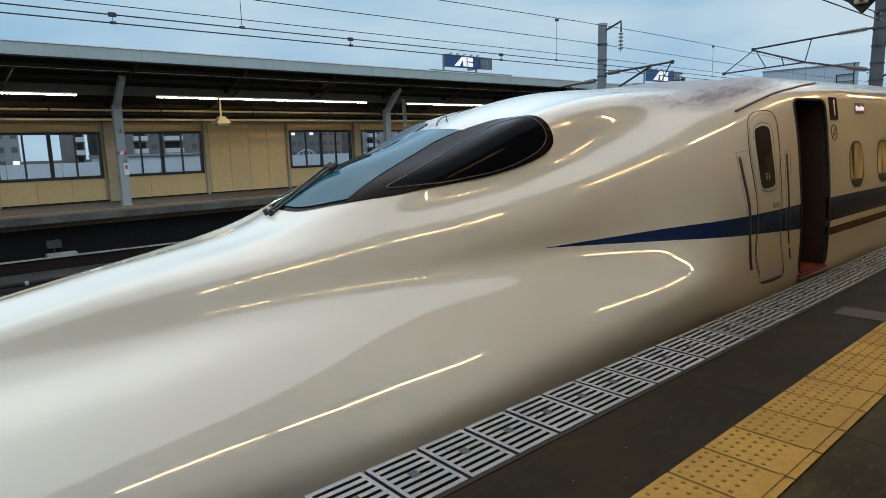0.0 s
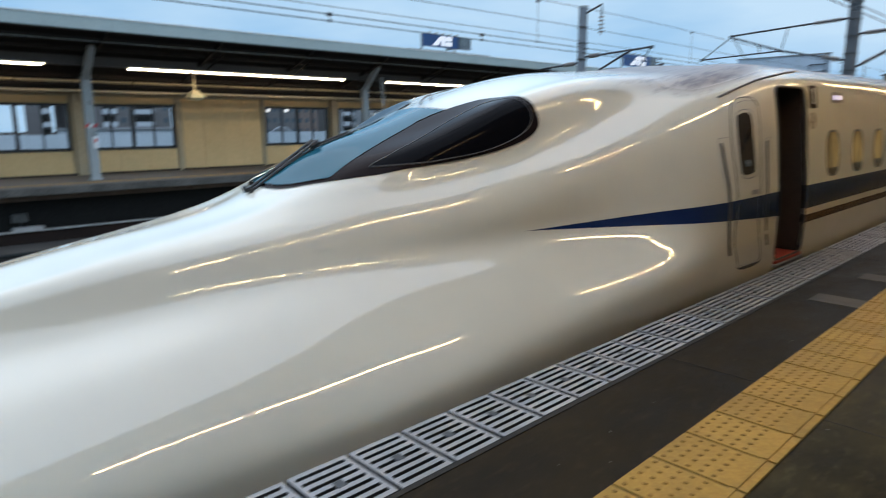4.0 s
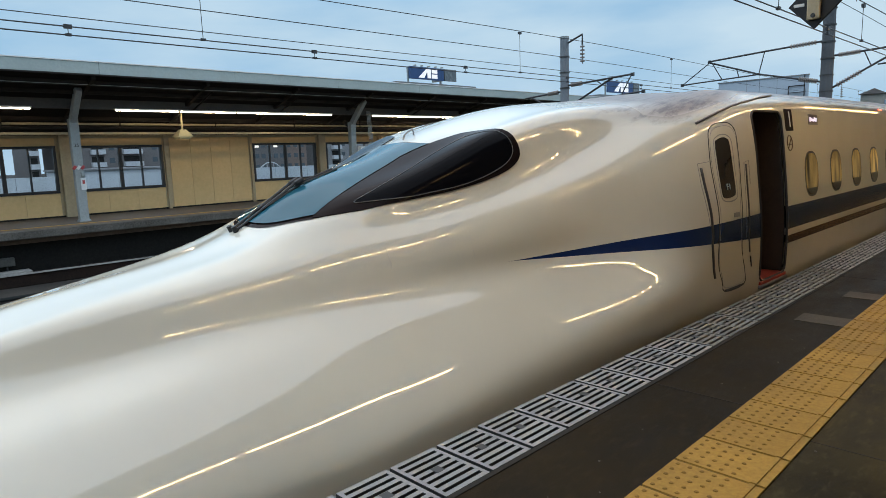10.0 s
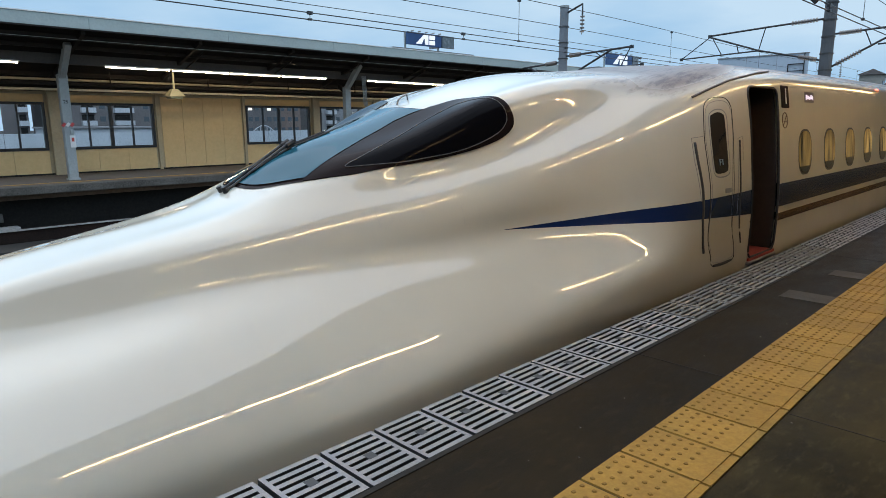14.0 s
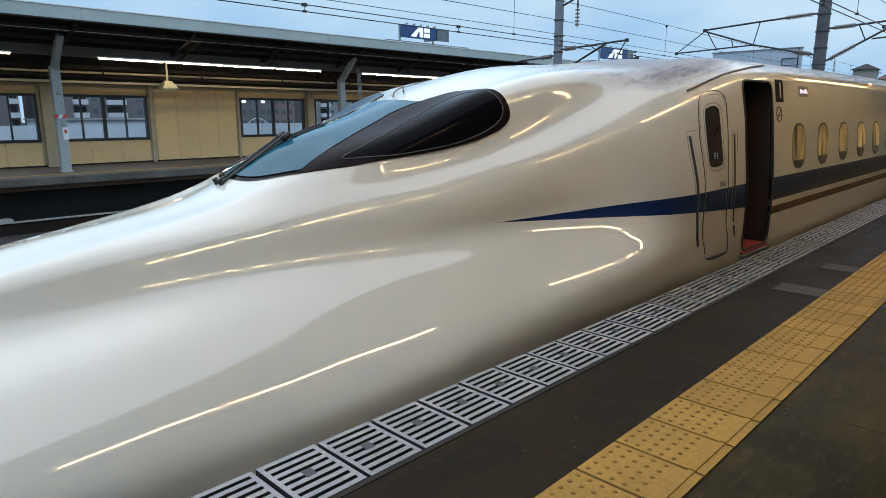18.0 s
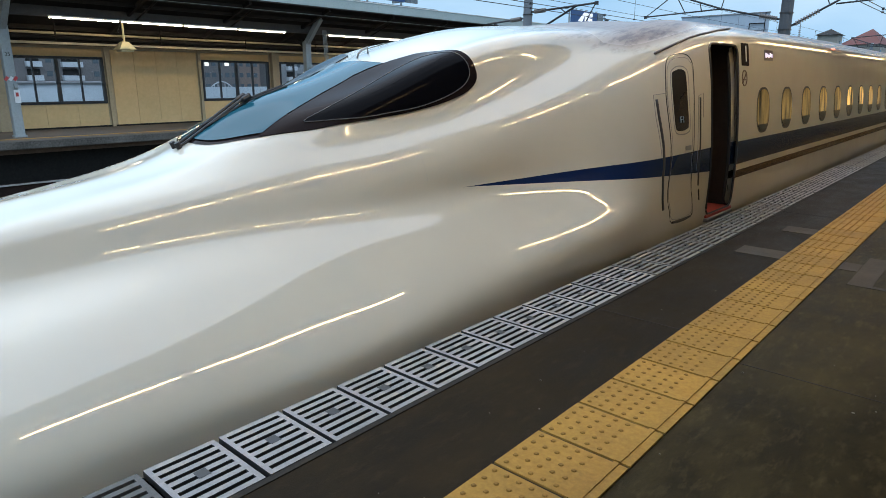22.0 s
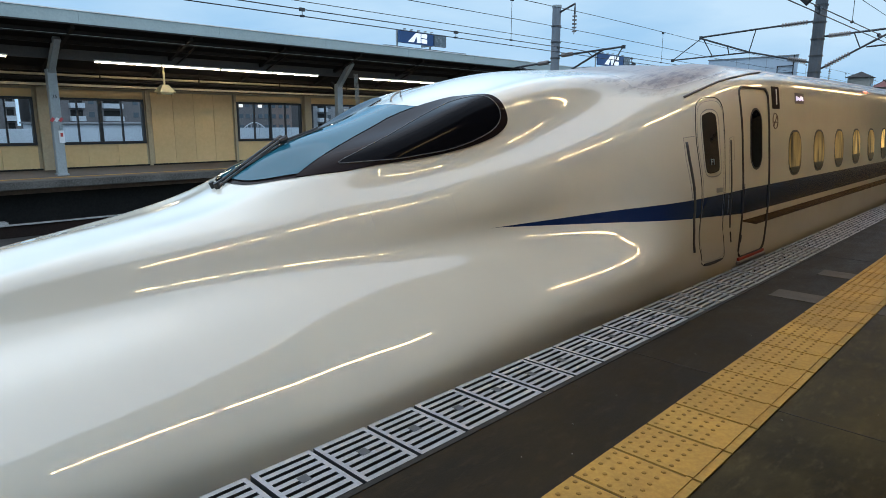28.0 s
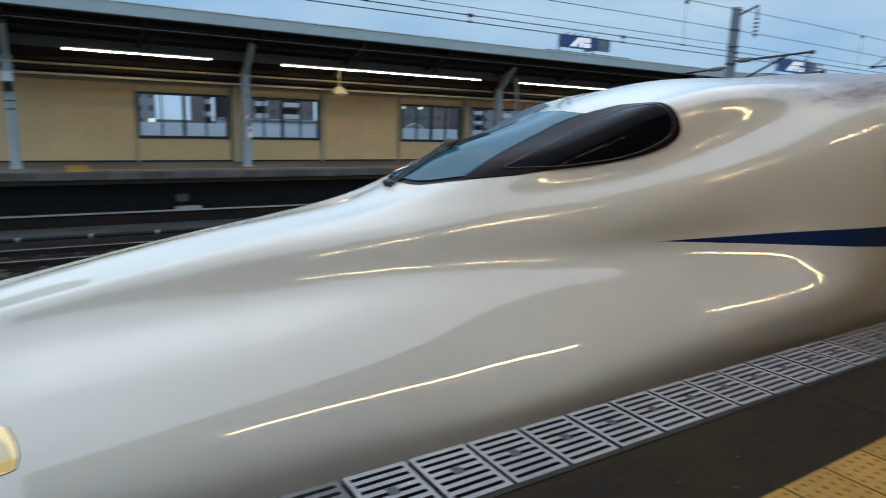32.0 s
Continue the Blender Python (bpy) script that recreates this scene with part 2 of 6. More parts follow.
GRATE_MID = plain("dulled_grating", (0.23, 0.212, 0.19), (0.14, 0.128, 0.114), 6.0, 0.6, 0.15, 0.2, 0.06, island=True)
GRATE_OLD = plain("worn_grating", (0.115, 0.11, 0.103), (0.062, 0.058, 0.054), 6.0, 0.6, 0.15, 0.2, 0.06, island=True)
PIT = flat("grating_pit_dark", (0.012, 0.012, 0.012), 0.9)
TACTILE = plain("yellow_tactile_tile", (0.44, 0.245, 0.048), (0.28, 0.15, 0.03), 5.0, 0.72, 0, 0.25, 0.07, island=True)
CREAM = plain("cream_wall_panel", (0.72, 0.51, 0.25), (0.62, 0.43, 0.20), 1.2, 0.6, 0, 0.1, 0.04, island=True)
CREAMDARK = plain("cream_trim", (0.50, 0.40, 0.25), None, 2.0, 0.6)
STEELGREY = plain("grey_painted_steel", (0.33, 0.36, 0.355), (0.23, 0.25, 0.245), 3.0, 0.55)
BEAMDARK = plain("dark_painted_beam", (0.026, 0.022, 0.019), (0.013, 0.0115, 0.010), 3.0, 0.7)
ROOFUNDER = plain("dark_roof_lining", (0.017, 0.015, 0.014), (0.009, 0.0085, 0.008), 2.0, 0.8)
FASCIA = plain("pale_green_fascia", (0.345, 0.405, 0.39), (0.28, 0.33, 0.315), 2.0, 0.55)
BALLAST = plain("track_ballast", (0.032, 0.026, 0.021), (0.007, 0.006, 0.005), 14.0, 0.95, 0, 1.0)
RAILSIDE = plain("rusty_rail", (0.034, 0.021, 0.015), (0.015, 0.010, 0.008), 8.0, 0.8)
RAILTOP = flat("polished_rail_head", (0.62, 0.6, 0.58), 0.42, 1.0)
BLACKFRAME = flat("black_window_frame", (0.015, 0.015, 0.016), 0.45)
TUBE = glow("fluorescent_tube", (1.0, 0.68, 0.30), 152.0)
TUBE_FAR = glow("opposite_fluorescent_tube", (1.0, 0.80, 0.52), 26.0)
LAMPGLOW = glow("headlamp_glow", (1.0, 0.76, 0.30), 0.52, (0.62, 0.52, 0.3))
WIRE = flat("dark_wire", (0.03, 0.032, 0.035), 0.5, 0.3)
INSUL = plain("brown_insulator", (0.20, 0.17, 0.15), None, 9, 0.4)
MASTCON = plain("concrete_mast", (0.20, 0.22, 0.24), (0.13, 0.145, 0.16), 2.0, 0.8)
PLASTER = plain("pale_render_wall", (0.31, 0.285, 0.245), (0.24, 0.22, 0.187), 0.8, 0.85)
WHITEPAINT = plain("white_paint", (0.72, 0.72, 0.70), (0.6, 0.6, 0.58), 3, 0.5)
BLUEPANEL = plain("blue_sign_panel", (0.02, 0.07, 0.19), None, 1.0, 0.5)


def clear_glass(name, tint, rough=0.02):
    k = Mat(name)
    k.set(tint, rough)
    k.b.inputs["Transmission Weight"].default_value = 1.0
    k.b.inputs["IOR"].default_value = 1.05
    return k.m


PANE = clear_glass("clear_pane", (0.9, 0.93, 0.95))

# ---- mesh helpers ----


def part(name, bm, material, parent=None, label="", smooth=False):
    me = bpy.data.meshes.new(name)
    bm.normal_update()
    bm.to_mesh(me)
    bm.free()
    if smooth:
        for p in me.polygons:
            p.use_smooth = True
    for m in material if isinstance(material, (list, tuple)) else (material,):
        me.materials.append(m)
    ob = new(name, me)
    if parent is not None:
        ob.parent = parent
    if label:
        ob["label"] = label
    return ob


def box(bm, x0, x1, y0, y1, z0, z1, bevel=0.0, rot=None):
    m = Matrix.LocRotScale(((x0 + x1) / 2, (y0 + y1) / 2, (z0 + z1) / 2), None, (abs(x1 - x0), abs(y1 - y0), abs(z1 - z0)))
    if rot is not None:
        m = rot @ m
    r = bmesh.ops.create_cube(bm, size=1.0, matrix=m)
    if bevel:
        edges = list({e for v in r["verts"] for e in v.link_edges})
        bmesh.ops.bevel(bm, geom=edges, offset=bevel, segments=1, affect="EDGES", clamp_overlap=True)
    return bm


def boxes(*rows, bevel=0.0):
    bm = bmesh.new()
    for r in rows:
        box(bm, *r, bevel=bevel)
    return bm


def tube(bm, pts, r, seg=6, r2=None):
    """A round bar along a line of points."""
    pts = [Vector(p) for p in pts]
    rings = []
    for i, p in enumerate(pts):
        d = (pts[min(i + 1, len(pts) - 1)] - pts[max(i - 1, 0)]).normalized()
        a = d.orthogonal().normalized() if abs(d.z) > 0.95 else d.cross(Vector((0, 0, 1))).normalized()
        b = d.cross(a)
        rr = r if r2 is None else r + (r2 - r) * i / (len(pts) - 1)
        rings.append([bm.verts.new(p + rr * (math.cos(2 * math.pi * k / seg) * a + math.sin(2 * math.pi * k / seg) * b)) for k in range(seg)])
    for a, b in zip(rings, rings[1:]):
        for k in range(seg):
            bm.faces.new((a[k], a[(k + 1) % seg], b[(k + 1) % seg], b[k]))
    bm.faces.new(rings[0][::-1])
    bm.faces.new(rings[-1])
    return bm


def thing(name, label, category, group="", kind="", at=(0, 0, 0)):
    ob = new(name)
    ob.location = at
    ob.empty_display_size = 0.1
    return tagged(ob, label, category, group, kind)


def letters(name, text, size, material, parent, m, depth=0.002, label=""):
    """Raised lettering in the built-in font, in the local xy plane of m."""
    cu = bpy.data.curves.new(name, "FONT")
    cu.body, cu.size, cu.extrude, cu.align_x, cu.align_y = text, size, depth, "CENTER", "CENTER"
    ob = bpy.data.objects.new(name, cu)
    scene.collection.objects.link(ob)
    me = bpy.data.meshes.new_from_object(ob)
    bpy.data.objects.remove(ob)
    me.materials.clear()
    me.materials.append(material)
    o = new(name, me)
    o.parent = parent
    o.matrix_local = m
    if label:
        o["label"] = label
    return o


def rounded(y0, y1, z0, z1, r, n=6):
    """A rounded rectangle in y and z, counter-clockwise."""
    out = []
    for cy, cz, a0 in ((y1 - r, z1 - r, 0), (y0 + r, z1 - r, 90), (y0 + r, z0 + r, 180), (y1 - r, z0 + r, 270)):
        for k in range(n + 1):
            a = radians(a0 + 90 * k / n)
            out.append((cy + r * math.cos(a), cz + r * math.sin(a)))
    return out


# ---- the train's skin: half sections at stations along the track ----
TRACK = -1.76
TIP = -1.72
# each station: y, then (half width, height) from the crown down to the skirt
STATIONS = (
    (-1.72, (0, -0.93), (0.02, -0.93), (0.04, -0.935), (0.05, -0.94), (0.06, -0.943), (0.065, -0.947), (0.07, -0.95), (0.08, -0.96), (0.09, -0.97), (0.1, -0.98), (0.09, -0.99), (0.08, -1)),
    (-1.62, (0, -0.66), (0.12, -0.665), (0.22, -0.675), (0.3, -0.69), (0.36, -0.71), (0.41, -0.73), (0.45, -0.75), (0.52, -0.79), (0.57, -0.84), (0.6, -0.89), (0.58, -0.95), (0.5, -1)),
    (-1.4, (0, -0.141), (0.152, -0.147), (0.285, -0.161), (0.38, -0.181), (0.45, -0.211), (0.51, -0.241), (0.56, -0.271), (0.7, -0.364), (0.82, -0.49), (0.88, -0.62), (0.87, -0.79), (0.76, -1.02)),
    (-1, (0, 0.2807), (0.1683, 0.2551), (0.3314, 0.2302), (0.4021, 0.1697), (0.4866, 0.1383), (0.554, 0.1153), (0.6172, 0.084), (0.822, -0.0342), (1.0228, -0.2042), (1.12, -0.4169), (1.1295, -0.6824), (1.0169, -1.03)),
    (-0.5, (0, 0.432), (0.1727, 0.3999), (0.3657, 0.4186), (0.3808, 0.3774), (0.4414, 0.3336), (0.4957, 0.2973), (0.5888, 0.241), (0.8772, 0.1206), (1.1814, -0.1502), (1.2716, -0.3755), (1.2953, -0.655), (1.201, -1.0424)),
    (0, (0, 0.569), (0.1665, 0.5419), (0.3447, 0.5296), (0.3741, 0.5239), (0.4092, 0.4614), (0.4611, 0.4032), (0.562, 0.3445), (0.9116, 0.2212), (1.2909, -0.089), (1.3659, -0.3442), (1.3897, -0.6578), (1.3044, -1.0362)),
    (1, (0, 0.7699), (0.1637, 0.7516), (0.3238, 0.7328), (0.3664, 0.7274), (0.4339, 0.6931), (0.5115, 0.5621), (0.5883, 0.4578), (0.9469, 0.3105), (1.3518, -0.0693), (1.3962, -0.2448), (1.4376, -0.6163), (1.4369, -1.0407)),
    (2, (0, 0.9403), (0.2072, 0.924), (0.4036, 0.9161), (0.5089, 0.8739), (0.6096, 0.8292), (0.6936, 0.684), (0.7521, 0.5697), (0.9732, 0.3801), (1.4277, -0.0971), (1.4431, -0.1697), (1.507, -0.614), (1.4818, -1.0289)),
    (2.6, (0, 1.2582), (0.3002, 1.1942), (0.5126, 1.1192), (0.636, 0.9828), (0.7285, 0.8788), (0.8045, 0.7251), (0.847, 0.6153), (1.0435, 0.4161), (1.4883, -0.0443), (1.5042, -0.1487), (1.5339, -0.6127), (1.4894, -1.0185)),
    (3.3, (0, 1.4513), (0.3798, 1.3838), (0.6614, 1.3165), (0.7552, 1.0728), (0.8668, 0.9677), (0.9629, 0.7641), (0.976, 0.6502), (1.2081, 0.416), (1.5393, 0.0601), (1.5662, -0.1377), (1.563, -0.6104), (1.4936, -1.0296)),
    (4, (0, 1.697), (0.523, 1.646), (0.754, 1.617), (0.896, 1.22), (1.024, 1.085), (1.123, 0.844), (1.131, 0.677), (1.3639, 0.4205), (1.6164, 0.1681), (1.6322, -0.1128), (1.5843, -0.6096), (1.4976, -1.0417)),
    (5, (0, 1.917), (0.585, 1.852), (0.778, 1.816), (0.913, 1.511), (1.124, 1.276), (1.247, 0.969), (1.378, 0.648), (1.5386, 0.4695), (1.7068, 0.2921), (1.7054, -0.0623), (1.6061, -0.605), (1.5013, -1.0551)),
    (6, (0, 1.983), (0.581, 1.934), (0.913, 1.882), (1.097, 1.81), (1.325, 1.554), (1.49, 1.148), (1.593, 0.779), (1.6173, 0.555), (1.6387, 0.2761), (1.6621, 0.0035), (1.6334, -0.6013), (1.5002, -1.0525)),
    (7.2, (0, 2.109), (0.6, 2.059), (1.02, 2.076), (1.287, 2.024), (1.493, 1.9), (1.587, 1.545), (1.63, 1.153), (1.666, 0.802), (1.682, 0.527), (1.67, 0.05), (1.641, -0.6), (1.5, -1.05)),
    (8.5, (0, 2.177), (0.6, 2.127), (1.049, 2.059), (1.438, 2.021), (1.522, 1.939), (1.568, 1.7), (1.632, 1.221), (1.668, 0.8), (1.68, 0.529), (1.676, 0.05), (1.64, -0.6), (1.5, -1.05)),
    (10.5, (0, 2.234), (0.6, 2.184), (1.05, 2.078), (1.44, 2.048), (1.522, 1.94), (1.567, 1.7), (1.633, 1.22), (1.668, 0.8), (1.679, 0.53), (1.677, 0.05), (1.64, -0.6), (1.5, -1.05)),
    (13, (0, 2.288), (0.6, 2.238), (1.05, 2.121), (1.44, 2.055), (1.522, 1.94), (1.567, 1.7), (1.633, 1.22), (1.668, 0.8), (1.679, 0.53), (1.677, 0.05), (1.64, -0.6), (1.5, -1.05)),
)


def pchip(x, y, q):
    """Monotone cubic through (x, y), at q."""
    h, d = np.diff(x), np.diff(y) / np.diff(x)
    s = np.zeros(len(x))
    for i in range(1, len(x) - 1):
        if d[i - 1] * d[i] > 0:
            w1, w2 = 2 * h[i] + h[i - 1], h[i] + 2 * h[i - 1]
            s[i] = (w1 + w2) / (w1 / d[i - 1] + w2 / d[i])
    s[0], s[-1] = d[0], d[-1]
    i = np.clip(np.searchsorted(x, q) - 1, 0, len(x) - 2)
    t = (q - x[i]) / h[i]
    return (1 + 2 * t) * (1 - t) ** 2 * y[i] + t * (1 - t) ** 2 * h[i] * s[i] + t * t * (3 - 2 * t) * y[i + 1] + t * t * (t - 1) * h[i] * s[i + 1]


def catmull(p, n):
    """n points along a smooth curve through p (level at its first point)."""
    q = np.vstack([[-p[1][0], p[1][1]], p, 2 * p[-1] - p[-2]])
    chord = np.r_[0, np.cumsum(np.sqrt(np.hypot(*np.diff(q, axis=0).T)) + 1e-6)]
    arc = np.r_[0, np.cumsum(np.hypot(*np.diff(p, axis=0).T))]
    want = np.interp(np.linspace(0, arc[-1], n), arc, chord[1:-1])
    out = []
    for t in want:
        i = int(np.clip(np.searchsorted(chord, t) - 1, 1, len(q) - 3))
        t0, t1, t2, t3 = chord[i - 1 : i + 3]
        p0, p1, p2, p3 = q[i - 1 : i + 3]
        a1 = (t1 - t) / (t1 - t0) * p0 + (t - t0) / (t1 - t0) * p1
        a2 = (t2 - t) / (t2 - t1) * p1 + (t - t1) / (t2 - t1) * p2
        a3 = (t3 - t) / (t3 - t2) * p2 + (t - t2) / (t3 - t2) * p3
        b1 = (t2 - t) / (t2 - t0) * a1 + (t - t0) / (t2 - t0) * a2
        b2 = (t3 - t) / (t3 - t1) * a2 + (t - t1) / (t3 - t1) * a3
        out.append((t2 - t) / (t2 - t1) * b1 + (t - t1) / (t2 - t1) * b2)
    return np.array(out)


NU = 88
SK = np.sqrt(np.array([s[0] for s in STATIONS]) - TIP)
SQ = np.r_[np.linspace(0, 1.0, 26)[:-1], np.linspace(1.0, math.sqrt(13.0 - TIP), 110)]
SY = TIP + SQ**2
ctrl = np.array([[p for p in s[1:]] for s in STATIONS], float)
CT = np.stack([np.stack([pchip(SK, ctrl[:, j, c], SQ) for c in (0, 1)], -1) for j in range(ctrl.shape[1])], 1)
GRID = np.array([catmull(c, NU) for c in CT])


def relax(g, rounds):
    for _ in range(rounds):
        h = g.copy()
        h[1:-1] = 0.25 * g[:-2] + 0.5 * g[1:-1] + 0.25 * g[2:]
        k = h.copy()
        k[:, 1:-1] = 0.12 * h[:, :-2] + 0.76 * h[:, 1:-1] + 0.12 * h[:, 2:]
        k[:, 0, 1] = 0.76 * h[:, 0, 1] + 0.24 * h[:, 1, 1]
        g = k
        g[:, 0, 0] = 0
    return g


GRID[4:] = relax(GRID[4:], 5)


def skin_w(y, z):
    """Half width of the train's near side at a height."""
    i = int(np.clip(np.searchsorted(SY, y) - 1, 0, len(SY) - 2))
    f = min(1.0, (y - SY[i]) / (SY[i + 1] - SY[i]))
    a = np.interp(-z, -GRID[i, :, 1], GRID[i, :, 0])
    b = np.interp(-z, -GRID[i + 1, :, 1], GRID[i + 1, :, 0])
    return float(a + (b - a) * f)


def skin(y, z, out=0.0):
    """A point of the near side, out metres off the skin."""
    e = 0.02
    w = skin_w(y, z)
    n = Vector((1.0, -(skin_w(y + e, z) - skin_w(y - e, z)) / (2 * e), -(skin_w(y, z + e) - skin_w(y, z - e)) / (2 * e))).normalized()
    return Vector((TRACK + w, y, z)) + n * out


def skin_plate(outline, out=0.006, rings=5, thick=0.012, lean=None, edge_slot=0):
    """A plate that follows the skin, from its outline in y and z; lean(y, z) adds to its standing off."""
    bm = bmesh.new()
    outline = dense(outline, 0.05, True)
    lean = lean or (lambda y, z: 0.0)
    c = np.mean(outline, axis=0)
    last = None
    for k in range(rings + 1):
        f = k / rings
        if k == rings:
            mid = bm.verts.new(skin(c[0], c[1], out + lean(c[0], c[1])))
            for a, b in zip(last, last[1:] + last[:1]):
                bm.faces.new((a, b, mid))
            break
        at = [c + (np.array(p) - c) * (1 - f) for p in outline]
        ring = [bm.verts.new(skin(*p, out + lean(*p))) for p in at]
        if last is None:
            edge = [bm.verts.new(skin(*p, out - thick)) for p in outline]
            last = edge
        for i in range(len(ring)):
            j = (i + 1) % len(ring)
            face = bm.faces.new((last[i], last[j], ring[j], ring[i]))
            if k == 0:
                face.material_index = edge_slot
                bm.edges.get((ring[i], ring[j])).smooth = False
        last = ring
    return bm


def skin_line(pts, width=0.012, out=0.003, closed=False):
    """A bar along a line on the skin."""
    bm = bmesh.new()
    p3 = [skin(y, z, out) for y, z in pts]
    if closed:
        p3 = p3 + p3[:2]
    return tube(bm, p3, width / 2, 5)


def dense(pts, step=0.05, closed=False):
    out = []
    seq = list(pts) + ([pts[0]] if closed else [])
    for a, b in zip(seq, seq[1:]):
        n = max(1, int(math.hypot(b[0] - a[0], b[1] - a[1]) / step))
        out += [(a[0] + (b[0] - a[0]) * k / n, a[1] + (b[1] - a[1]) * k / n) for k in range(n)]
    return out + ([] if closed else [seq[-1]])


def hull(y_from, y_to, grid_from_front):
    """The skin of a car as one open shell, both sides."""
    bm = bmesh.new()
    rows = []
    if grid_from_front:
        for y, sec in zip(SY, GRID):
            if y <= y_to:
                rows.append((y, sec))
    y = rows[-1][0] if rows else y_from
    for yy in np.linspace(y, y_to, max(2, int((y_to - y) / 1.2)))[1 if rows else 0 :]:
        rows.append((yy, GRID[-1]))
    made = []
    for yy, sec in rows:
        near = [bm.verts.new((TRACK + w, yy, z)) for w, z in sec]
        far = [bm.verts.new((TRACK - w, yy, z)) for w, z in sec[1:]]
        made.append(far[::-1] + near)
    for a, b in zip(made, made[1:]):
        for k in range(len(a) - 1):
            bm.faces.new((a[k], a[k + 1], b[k + 1], b[k]))
    for end, flip in ((made[-1], False), (made[0], True)):
        bm.faces.new(end if flip else end[::-1])
    return bm


def cut(bm, y0, y1, z0, z1):
    """An opening through the near side."""
    for co, no in (((0, y0, 0), (0, 1, 0)), ((0, y1, 0), (0, 1, 0)), ((0, 0, z0), (0, 0, 1)), ((0, 0, z1), (0, 0, 1))):
        pick = [f for f in bm.faces if f.calc_center_median().x > TRACK + 0.9 and y0 - 0.6 < f.calc_center_median().y < y1 + 0.6 and z0 - 0.4 < f.calc_center_median().z < z1 + 0.4]
        geom = pick + list({e for f in pick for e in f.edges}) + list({v for f in pick for v in f.verts})
        bmesh.ops.bisect_plane(bm, geom=geom, plane_co=co, plane_no=no, dist=1e-5)
    gone = []
    for f in bm.faces:
        c = f.calc_center_median()
        if c.x > TRACK + 0.9 and y0 < c.y < y1 and z0 < c.z < z1:
            gone.append(f)
    bmesh.ops.delete(bm, geom=gone, context="FACES")


DOOR = (7.05, 7.82, 0.04, 1.80)
CAR_END = 25.25
train = thing("bullet_train_car", "white high-speed train nose car with dark blue band at the platform", "train")
bm = hull(TIP, CAR_END, True)
cut(bm, *DOOR)
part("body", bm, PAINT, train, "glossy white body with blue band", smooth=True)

# ---- train: glass, doors, fittings ----


def smooth_loop(pts, n=8):
    """A closed smooth line through a few corners."""
    out, m = [], len(pts)
    p = [np.array(q) for q in pts]
    for i in range(m):
        a, b, c, d = p[i - 1], p[i], p[(i + 1) % m], p[(i + 2) % m]
        for k in range(n):
            t = k / n
            out.append(tuple(0.5 * (2 * b + (c - a) * t + (2 * a - 5 * b + 4 * c - d) * t * t + (3 * b - a - 3 * c + d) * t**3)))
    return out


def mirrored(ob):
    """The same part on the far side of the train."""
    me = ob.data.copy()
    for v in me.vertices:
        v.co.x = 2 * TRACK - v.co.x
    me.flip_normals()
    o = new(ob.name, me)
    o.parent = ob.parent
    if "label" in ob:
        o["label"] = ob["label"]
    return o


def top_z(y, w):
    """Height of the upper skin at a half width."""
    i = int(np.clip(np.searchsorted(SY, y) - 1, 0, len(SY) - 2))
    f = (y - SY[i]) / (SY[i + 1] - SY[i])
    return float(np.interp(abs(w), GRID[i, :60, 0], GRID[i, :60, 1]) * (1 - f) + np.interp(abs(w), GRID[i + 1, :60, 0], GRID[i + 1, :60, 1]) * f)


def skin_v(y, v, out=0.0):
    """A point of the near side by its step v along the section, crown to skirt, out metres off the skin."""
    i = int(np.clip(np.searchsorted(SY, y) - 1, 1, len(SY) - 3))
    j = int(np.clip(v, 1, NU - 3))
    f, g = (y - SY[i]) / (SY[i + 1] - SY[i]), v - j

    def at(a, b):
        return np.array((TRACK + GRID[a, b, 0], SY[a], GRID[a, b, 1]))

    def nrm(a, b):
        n = np.cross(at(a, b + 1) - at(a, b - 1), at(a + 1, b) - at(a - 1, b))
        return n / np.linalg.norm(n)

    mixed = [(1 - f) * ((1 - g) * q(i, j) + g * q(i, j + 1)) + f * ((1 - g) * q(i + 1, j) + g * q(i + 1, j + 1)) for q in (at, nrm)]
    return Vector(mixed[0] + out * mixed[1])


def crown_plate(outline, out, rings=8, thick=0.02):
    """A plate that follows the upper skin, from its outline in y and section steps."""
    bm = bmesh.new()
    c = np.mean(outline, axis=0)
    last = [bm.verts.new(skin_v(*p, out - thick)) for p in outline]
    for k in range(rings):
        ring = [bm.verts.new(skin_v(*(c + (np.array(p) - c) * (1 - k / rings)), out)) for p in outline]
        for a in range(len(ring)):
            b = (a + 1) % len(ring)
            bm.faces.new((last[a], last[b], ring[b], ring[a]))
            if k == 0:
                bm.edges.get((ring[a], ring[b])).smooth = False
        last = ring
    mid = bm.verts.new(skin_v(*c, out))
    for a, b in zip(last, last[1:] + last[:1]):
        bm.faces.new((a, b, mid))
    return bm


SCREEN_EDGE = ((2.49, 0.44), (2.658, 0.402), (2.799, 0.372), (3.104, 0.302), (3.415, 0.258), (3.56, 0.272), (3.678, 0.306))


